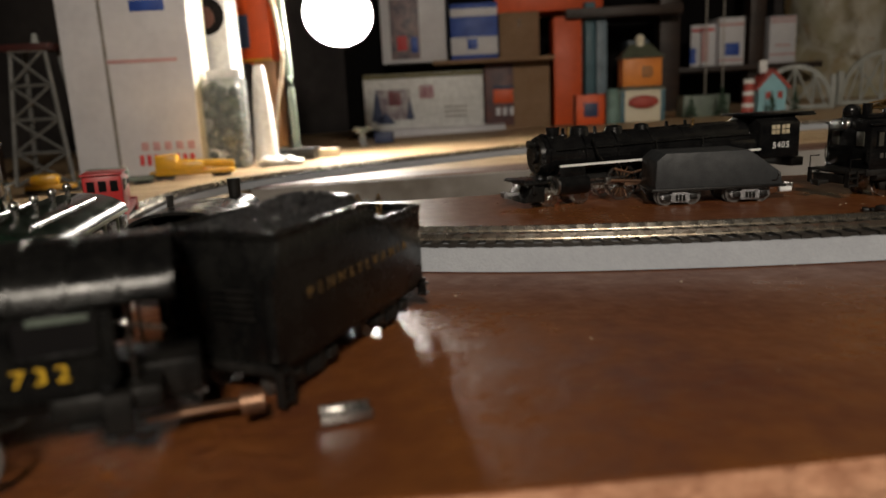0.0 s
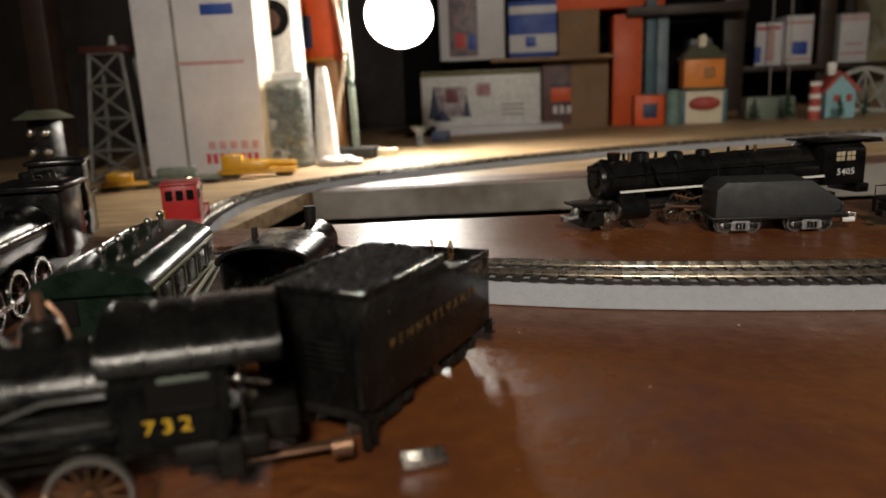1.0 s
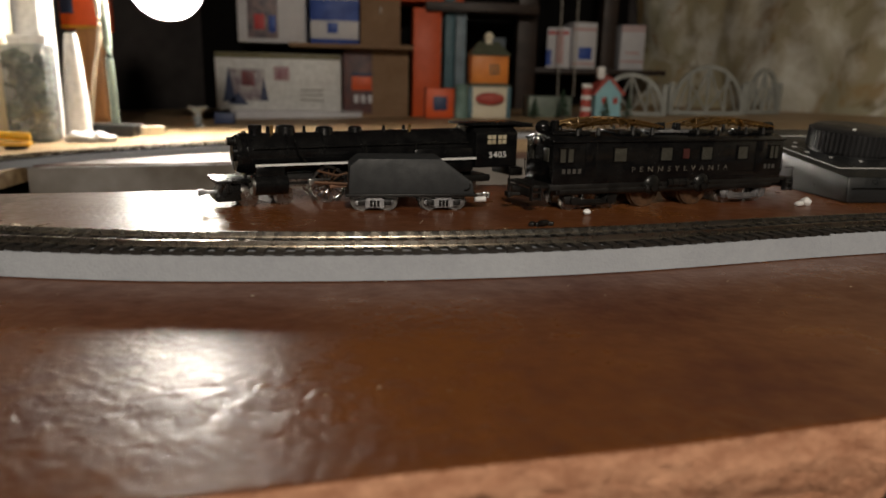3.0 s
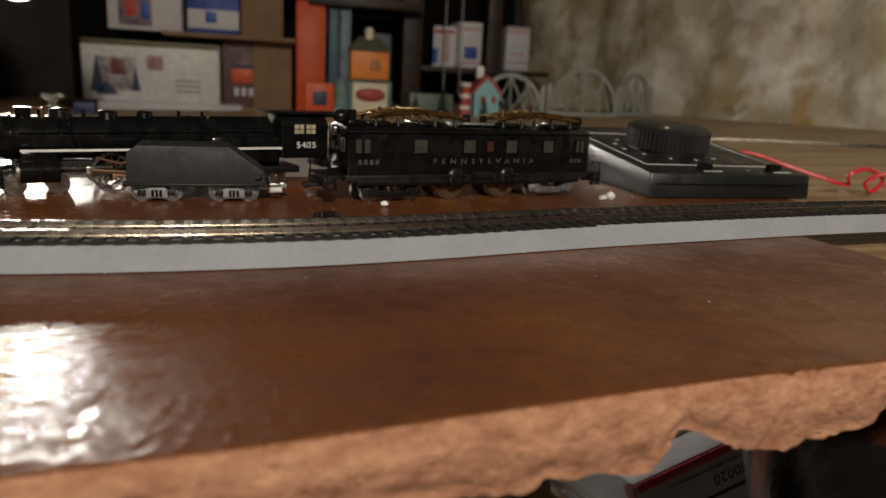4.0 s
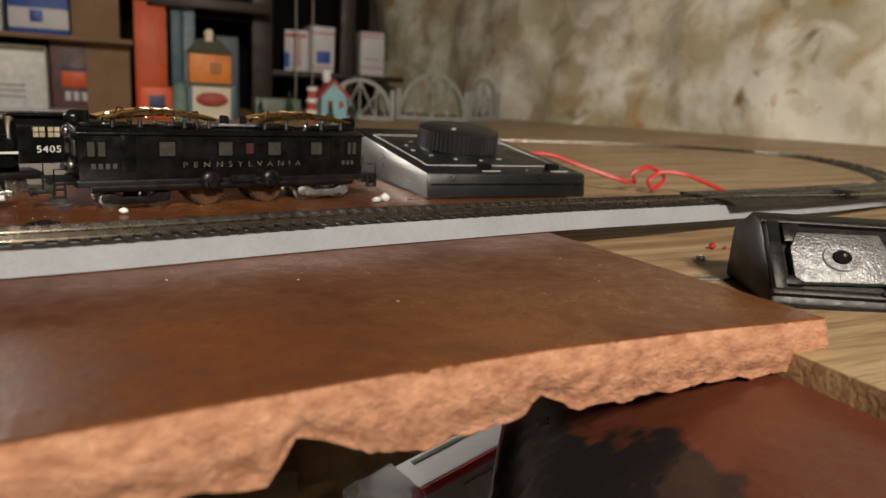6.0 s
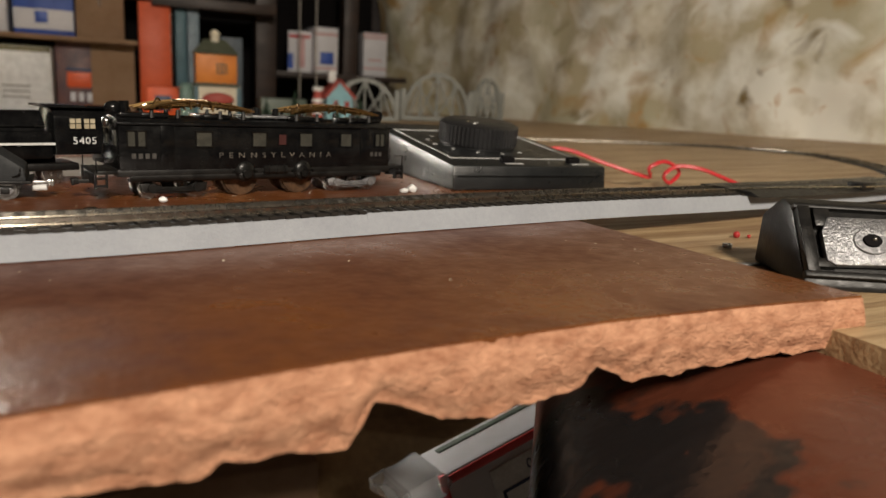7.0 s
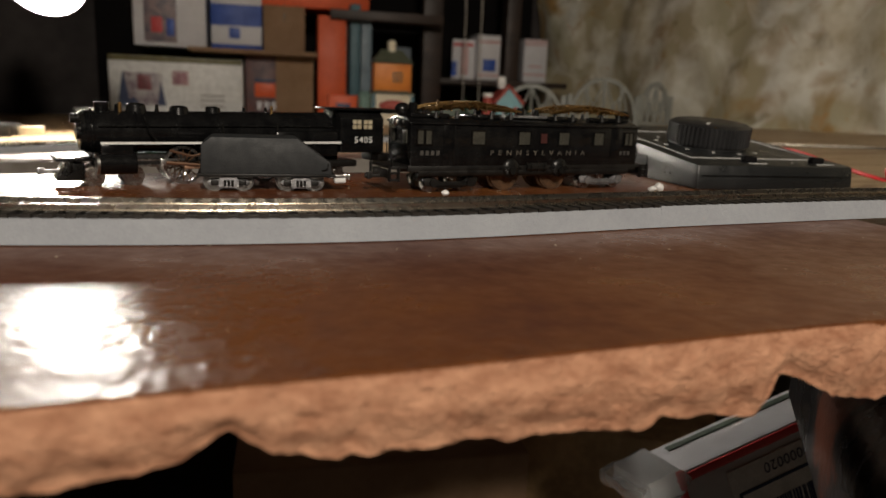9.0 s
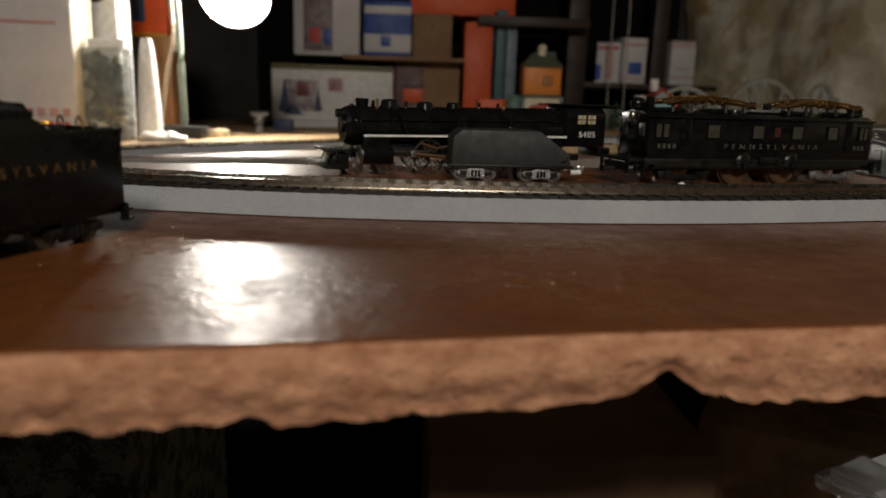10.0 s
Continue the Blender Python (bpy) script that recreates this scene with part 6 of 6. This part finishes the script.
# toy village
o = root("orange_toy_house", pose(0.4725, 1.95, 0.060), "orange toy house with a green hipped roof", "toy house")
part("wall", box(bm_new(), (0, 0.035, 0.036), (0.096, 0.07, 0.070), 0.001), HOUSEORANGE, o)
b = bm_new()
a4 = [b.verts.new(q) for q in ((-0.054, -0.006, 0.070), (0.054, -0.006, 0.070), (0.054, 0.076, 0.070), (-0.054, 0.076, 0.070))]
r2 = [b.verts.new(q) for q in ((-0.026, 0.035, 0.106), (0.026, 0.035, 0.106))]
for f in ((a4[0], a4[1], r2[1], r2[0]), (a4[1], a4[2], r2[1]), (a4[2], a4[3], r2[0], r2[1]), (a4[3], a4[0], r2[0]), (a4[3], a4[2], a4[1], a4[0])):
    b.faces.new(f)
part("roof", b, HOUSEGREEN, o, "dull green hipped roof")
part("chimney_light", ball(rod(bm_new(), (0, 0.035, 0.10), (0, 0.035, 0.112), 0.010, 16), (0, 0.035, 0.118), 0.012), CREAMCARD, o, "cream knob on the ridge")
part("base", box(bm_new(), (0, 0.035, -0.003), (0.104, 0.078, 0.006), 0.001), HOUSEGREEN, o)
win = part("window", box(bm_new(), (0.012, -0.001, 0.036), (0.024, 0.002, 0.024), 0.0004), HOUSEGREEN, o)
for dx in (-0.005, 0.005):
    for dz in (-0.005, 0.005):
        part("pane", box(bm_new(), (0.012 + dx, -0.0022, 0.036 + dz), (0.007, 0.001, 0.007)), HOUSEORANGE, win)
o = carton("village_box", 0.42, 0.53, 1.955, 0.10, zt(0.47, 1.95), 0.0535, CREAMCARD, "cream and teal toy carton under the house")
part("red_toy_car", ball(bm_new(), (0.0, -0.008, 0.050), 0.020, (1.9, 0.35, 0.8), 16), ROOFRED, o, "red toy car picture")
patch(o, "teal_edge", -0.050, 0.04, 0.010, 0.08, TEALBOX)
patch(o, "teal_edge", 0.050, 0.04, 0.010, 0.08, TEALBOX)
b = bm_new()
rod(b, (0, 0, 0), (0, 0, 0.075), 0.019, 16, 0.017)
rod(b, (0, 0, 0.075), (0, 0, 0.088), 0.021, 16, 0.012)
thing("glass_jar", b, mat("pale_jar", (0.20, 0.30, 0.27), 0.2, other=(0.12, 0.2, 0.18), scale=40), "pale green glass jar with a lid", "jar", m=pose(0.402, 1.965, zt(0.4, 1.965)))
o = root("blue_toy_house", pose(0.757, 1.86, zt(0.757, 1.86)), "light blue toy house with a red gable roof", "toy house")
b = bm_new()
prism(b, [(-0.030, 0.0), (-0.030, 0.068), (0.0, 0.100), (0.034, 0.068), (0.034, 0.0)], 0.0, 0.06)
part("wall", b, HOUSEBLUE, o)
b = bm_new()
prism(b, [(-0.042, 0.060), (0.0, 0.107), (0.003, 0.102), (-0.036, 0.057)], -0.006, 0.064)
prism(b, [(0.044, 0.062), (0.0, 0.107), (-0.003, 0.102), (0.038, 0.058)], -0.006, 0.064)
part("roof", b, ROOFRED, o, "dull red gable roof")
part("chimney", box(bm_new(), (-0.012, 0.03, 0.112), (0.018, 0.018, 0.03), 0.002), WHITE, o)
for x in (-0.008, 0.020):
    part("window", box(bm_new(), (x, -0.001, 0.045), (0.012, 0.002, 0.016), 0.0004), ROOFRED, o)
# plain striped cone put in place of a small red and white figure
o = root("red_white_cone", pose(0.703, 1.86, zt(0.703, 1.86)), "red and white striped cone standing in for a toy figure", "toy")
part("shaft", rod(bm_new(), (0, 0, 0), (0, 0, 0.075), 0.014, 16, 0.011), ROOFRED, o)
for z in (0.02, 0.048, 0.076):
    part("white_band", rod(bm_new(), (0, 0, z), (0, 0, z + 0.010), 0.0145 - 0.02 * z, 16), WHITE, o)


def toy_pine(x, y, h):
    z = zt(x, y)
    o = root("toy_pine", pose(x, y, z), "small bottlebrush toy pine tree", "toy tree", "toy pines")
    part("trunk", rod(bm_new(), (0, 0, 0), (0, 0, h * 0.3), h * 0.04, 8), DARKWOOD, o)
    b = bm_new()
    rr = random.Random(int(x * 1000))
    for k in range(110):
        t = rr.random()
        r = h * 0.26 * (1 - t) + 0.001
        a = rr.uniform(0, 6.283)
        zz = h * (0.15 + 0.85 * t)
        rod(b, (0, 0, zz), (r * math.cos(a), r * math.sin(a), zz - r * 0.35), h * 0.022, 4, h * 0.006)
    tagged(part("crown", b, PINE, o), kind="stuff")


for x, y, h in ((0.655, 1.90, 0.075), (0.735, 1.80, 0.055), (0.805, 1.84, 0.06), (0.59, 1.93, 0.06)):
    toy_pine(x, y, h)
o = carton("low_green_box", 0.585, 0.70, 1.98, 0.08, zt(0.6, 1.98), 0.030, mat("sage_card", (0.16, 0.20, 0.16), 0.5, scale=20), "low sage green toy carton")


# arched plastic bridge
def arch_panel(m, w, h):
    o = root("bridge_panel", m, "grey plastic arched truss bridge panel", "toy bridge", "bridge panels")
    n = 22
    outer = [(w / 2 * -math.cos(math.pi * k / n), 0.012 + (h - 0.012) * math.sin(math.pi * k / n)) for k in range(n + 1)]
    inner = [((w / 2 - 0.010) * -math.cos(math.pi * k / n), 0.012 + (h - 0.023) * math.sin(math.pi * k / n)) for k in range(n + 1)]
    part("arch", prism(bm_new(), outer + inner[::-1], -0.004, 0.004), BRIDGEGREY, o)
    part("chord", box(bm_new(), (0, 0, 0.006), (w, 0.010, 0.012), 0.001), BRIDGEGREY, o)

    def top(x):
        return 0.012 + (h - 0.020) * math.sqrt(max(0, 1 - (2 * x / w) ** 2))

    for f in (-0.24, 0.0, 0.24):
        part("hanger", rod(bm_new(), (f * w, 0, 0.010), (f * w, 0, top(f * w)), 0.0034, 6), BRIDGEGREY, o)
    for f0, f1 in ((-0.24, 0.0), (0.24, 0.0), (0.0, -0.30), (0.0, 0.30), (-0.40, -0.24), (0.40, 0.24)):
        part("brace", rod(bm_new(), (f0 * w, 0, 0.010), (f1 * w, 0, top(f1 * w)), 0.0028, 6), BRIDGEGREY, o)
    for sx in (-1, 1):
        part("end_post", box(bm_new(), (sx * (w / 2 - 0.002), 0, 0.042), (0.014, 0.014, 0.084), 0.002), BRIDGEGREY, o)
    return o


for x0, y0, x1, y1, h in ((0.772, 2.000, 0.944, 1.952, 0.112), (0.956, 1.950, 1.160, 1.950, 0.131), (1.170, 1.955, 1.285, 1.998, 0.122)):
    cx, cy = (x0 + x1) / 2, (y0 + y1) / 2
    arch_panel(pose(cx, cy, zt(cx, cy) + 0.001, 0, 0, math.degrees(math.atan2(y1 - y0, x1 - x0))), math.hypot(x1 - x0, y1 - y0), h)

# ---- left side: tower, yellow car, dark engines ----
o = root("lattice_tower", pose(-0.690, 1.30, zt(-0.69, 1.30)), "grey lattice toy tower with a red cap", "toy tower")
legs = [((-0.052, -0.03), (-0.030, -0.02)), ((0.052, -0.03), (0.030, -0.02)), ((-0.052, 0.03), (-0.030, 0.02)), ((0.052, 0.03), (0.030, 0.02))]
H = 0.225
for lo, hi in legs:
    part("leg", rod(bm_new(), (*lo, 0), (*hi, H), 0.0042, 6), TOWERGREY, o)
for k in range(4):
    z0, z1 = H * k / 4, H * (k + 1) / 4
    f0, f1 = 0.052 - 0.022 * k / 4, 0.052 - 0.022 * (k + 1) / 4
    for sgn in (-1, 1):
        part("brace", rod(bm_new(), (-sgn * f0, -0.028, z0), (sgn * f1, -0.026, z1), 0.0028, 5), TOWERGREY, o)
    part("rung", rod(bm_new(), (-f1, -0.026, z1), (f1, -0.026, z1), 0.0030, 5), TOWERGREY, o)
part("cap", box(bm_new(), (0, 0, H + 0.006), (0.085, 0.06, 0.012), 0.002), MAROON, o, "dull red cap")
part("lamp_head", rod(bm_new(), (0.004, 0, H + 0.012), (0.004, 0, H + 0.030), 0.008, 12, 0.004), BRIDGEGREY, o)
thing("brown_canister", rod(bm_new(), (-0.70, 1.62, zt(-0.7, 1.62)), (-0.70, 1.62, 0.33), 0.075, 40), mat("brown_tin", (0.10, 0.045, 0.025), 0.4, other=(0.06, 0.03, 0.02), scale=10), "tall dark brown tin canister on the table", "canister")
thing("shelf_upright", box(bm_new(), (-0.90, 1.42, 0.16), (0.05, 0.05, 0.44), 0.003), DARKWOOD, "dark wooden upright beside the layout", "post")


def freight(m, material, label, lengthy=0.11, crane=False):
    o = root("freight_car", m, label, "model rail car", "parked freight cars")
    part("deck", box(bm_new(), (0, 0, 0.010), (lengthy, 0.030, 0.006), 0.001), material, o)
    part("load", box(bm_new(), (-lengthy * 0.12, 0, 0.020), (lengthy * 0.55, 0.024, 0.016), 0.004), material, o)
    if crane:
        part("cab", box(bm_new(), (-lengthy * 0.30, 0, 0.026), (lengthy * 0.26, 0.026, 0.026), 0.003), material, o)
        part("boom", rod(bm_new(), (-lengthy * 0.2, 0, 0.026), (lengthy * 0.5, 0, 0.020), 0.006, 8), material, o)
    for x in (-lengthy * 0.34, lengthy * 0.34):
        tr = new("truck")
        tr.parent = o
        tr.matrix_local = pose(x, 0, 0)
        truck(tr, 0, 0.0112, 0.018, 0.0044, SOOT)
    return o


freight(pose(-0.405, 1.215, zt(-0.405, 1.215), 0, 0, 12), MUSTARD, "yellow crane car beside the mailing carton", 0.13, True)
freight(pose(-0.505, 1.16, zt(-0.505, 1.16), 0, 0, 16), GREYGREEN, "grey-green freight car beside the mailing carton", 0.11)
freight(pose(-0.585, 1.12, zt(-0.585, 1.12), 0, 0, 20), MUSTARD, "orange-yellow freight car in the shadow", 0.07)


def parked_engine(m, material, label):
    o = root("parked_engine", m, label, "model locomotive", "parked engines")
    part("boiler", rod(bm_new(), (-0.075, 0, 0.030), (0.045, 0, 0.030), 0.0125, 24), material, o)
    part("smokebox_door", rod(bm_new(), (-0.078, 0, 0.030), (-0.075, 0, 0.030), 0.0085, 20), STEEL, o)
    for x, r, h in ((-0.064, 0.0042, 0.012), (-0.042, 0.0060, 0.007), (-0.015, 0.0056, 0.007), (0.012, 0.0044, 0.006)):
        part("dome", ball(rod(bm_new(), (x, 0, 0.040), (x, 0, 0.041 + h), r, 16, r * 0.85), (x, 0, 0.041 + h), r * 0.85, (1, 1, 0.4)), material, o)
    part("bell", ball(bm_new(), (-0.030, 0, 0.046), 0.0034), STEEL, o)
    part("cab", box(bm_new(), (0.060, 0, 0.032), (0.032, 0.034, 0.034), 0.002), material, o)
    part("cab_roof", box(bm_new(), (0.062, 0, 0.050), (0.042, 0.038, 0.003), 0.001), material, o)
    part("frame", box(bm_new(), (0, 0, 0.013), (0.160, 0.022, 0.009), 0.002), SOOT, o)
    for sgn in (-1, 1):
        part("cylinder", rod(bm_new(), (-0.070, sgn * 0.015, 0.013), (-0.050, sgn * 0.015, 0.013), 0.0062, 16), STEEL, o)
        part("side_rod", box(bm_new(), (-0.005, sgn * 0.0160, 0.0105), (0.060, 0.0014, 0.0024)), STEEL, o)
        part("handrail", tube(bm_new(), [(-0.072, sgn * 0.0135, 0.034), (0.044, sgn * 0.0135, 0.034)], 0.0006, 5), STEEL, o)
        for x in (-0.030, -0.004, 0.022):
            wheel(o, x, sgn * 0.0115 - 0.0011, 0.0105, STEEL, 10, 0.0016, "driving_wheel")
    part("number_lamp", ball(bm_new(), (-0.080, 0, 0.040), 0.0034), STEEL, o)
    return o


for x, y, a, mt, lb in ((-0.245, 0.475, 118, GLOSS, "black steam engine parked beside the green car"), (-0.325, 0.585, 112, GREENGLOSS, "dark green steam engine parked on the siding"),
                        (-0.430, 0.735, 120, GLOSS, "black steam engine with bright fittings on the siding"), (-0.175, 0.335, 106, GLOSS, "black steam engine parked behind the switcher")):
    parked_engine(pose(x, y, max(zt(x, y), 0.0 if y < 0.49 + 0.17 * (x + 0.235) + 0.01 else -1), 0, 0, a), mt, lb)
o = root("crossing_signal", pose(-0.52, 0.86, zt(-0.52, 0.86)), "olive signal stand with rows of bright lenses", "toy signal")
part("column", box(bm_new(), (0, 0, 0.06), (0.030, 0.026, 0.12), 0.003), SOOT, o)
part("top_hood", rod(bm_new(), (0, 0, 0.118), (0, 0, 0.128), 0.034, 20, 0.016), HOUSEGREEN, o)
for k in range(4):
    for sx in (-1, 1):
        part("lens", ball(bm_new(), (0.009 * sx, -0.0145, 0.036 + 0.022 * k), 0.0052), STEEL, o)

# ---- stored boxes under the board ----
o = root("barcode_box", pose(0.5070, 0.4414, -0.3809, -12, -17, 6), "white mailing box with red edge, taped corner and barcode label", "box")
part("body", box(bm_new(), (0.150, 0.024, 0.0975), (0.300, 0.048, 0.195), 0.002), WHITEBOX, o)
part("red_edge", box(bm_new(), (0.160, -0.0008, 0.1905), (0.276, 0.0018, 0.0062), 0.0004), REDPRINT, o, "red printed edge line")
part("red_edge", box(bm_new(), (0.0245, -0.0008, 0.097), (0.0062, 0.0018, 0.190), 0.0004), REDPRINT, o)
part("top_print", box(bm_new(), (0.160, 0.037, 0.1955), (0.240, 0.007, 0.0010), 0.0003), GREYGREEN, o)
lab = part("label", box(bm_new(), (0.125, -0.0008, 0.140), (0.130, 0.0014, 0.082), 0.0003), WHITE, o, "white barcode label")
for dz, dx, sx, sz in ((0.022, 0.125, 0.120, 0.0022), (-0.036, 0.125, 0.120, 0.0022)):
    part("rule", box(bm_new(), (dx, -0.0017, 0.140 + dz), (sx, 0.0008, sz)), NAVY, lab)
part("rule", box(bm_new(), (0.066, -0.0017, 0.133), (0.0022, 0.0008, 0.058)), NAVY, lab)
rnd = random.Random(8)
x = 0.080
for k in range(34):
    w = rnd.choice((0.0008, 0.0012, 0.0018))
    part("barcode_bar", box(bm_new(), (x, -0.0017, 0.132), (w, 0.0008, 0.034)), NAVY, lab)
    x += w + rnd.choice((0.0008, 0.0014))
letters("label_number", "10000020", 0.0110, Matrix.Translation((0.112, -0.0018, 0.173)) @ FRONT @ Matrix.Rotation(math.pi, 4, "Z"), NAVY, lab, 1.05)
b = bm_new()
box(b, (0.008, 0.020, 0.192), (0.040, 0.060, 0.014), 0.004)
bmesh.ops.subdivide_edges(b, edges=b.edges[:], cuts=3, use_grid_fill=True)
for v in b.verts:
    v.co += 0.0035 * Vector(noise.noise_vector(v.co * 120))
part("tape", b, CLEAR, o, "crinkled clear packing tape")
o = carton("stored_carton", 0.16, 0.43, 0.66, 0.25, -0.70, -0.27, CARTON, "brown carton stored under the table")
part("arrow_print", prism(bm_new(), [(-0.01, 0.30), (0.0, 0.32), (0.01, 0.30), (0.004, 0.30), (0.004, 0.26), (-0.004, 0.26), (-0.004, 0.30)], -0.0014, 0.0), NAVY, o)
carton("stored_tan_carton", 0.415, 0.61, 0.66, 0.2, -0.70, -0.255, mat("tan_card", (0.42, 0.27, 0.13), 0.7, scale=20), "tan carton stored behind the mailing box", turn=-30)
o = carton("stored_speckled_box", -0.16, -0.012, 0.42, 0.2, -0.70, -0.10, mat("speckled_card", (0.22, 0.22, 0.18), 0.6, other=(0.05, 0.05, 0.045), scale=70, mix=0.2), "speckled grey carton stored under the board")
thing("support_box", box(bm_new(), (0.17, 0.75, -0.60), (0.70, 0.06, 0.20), 0.004), DARKWOOD, "dark wooden brace under the table", "brace")
b = bm_new()
for k in range(7):
    tube(b, spline([(0.30 + 0.008 * k, 0.62 + 0.004 * k, -0.09), (0.35 + 0.006 * k, 0.64, -0.15 - 0.004 * k), (0.40, 0.66 + 0.005 * k, -0.18), (0.43 + 0.01 * k, 0.68, -0.22)], 6), 0.002, 6)
thing("cable_bundle", b, BLACKVOID, "tangled black cables under the board", "cable")
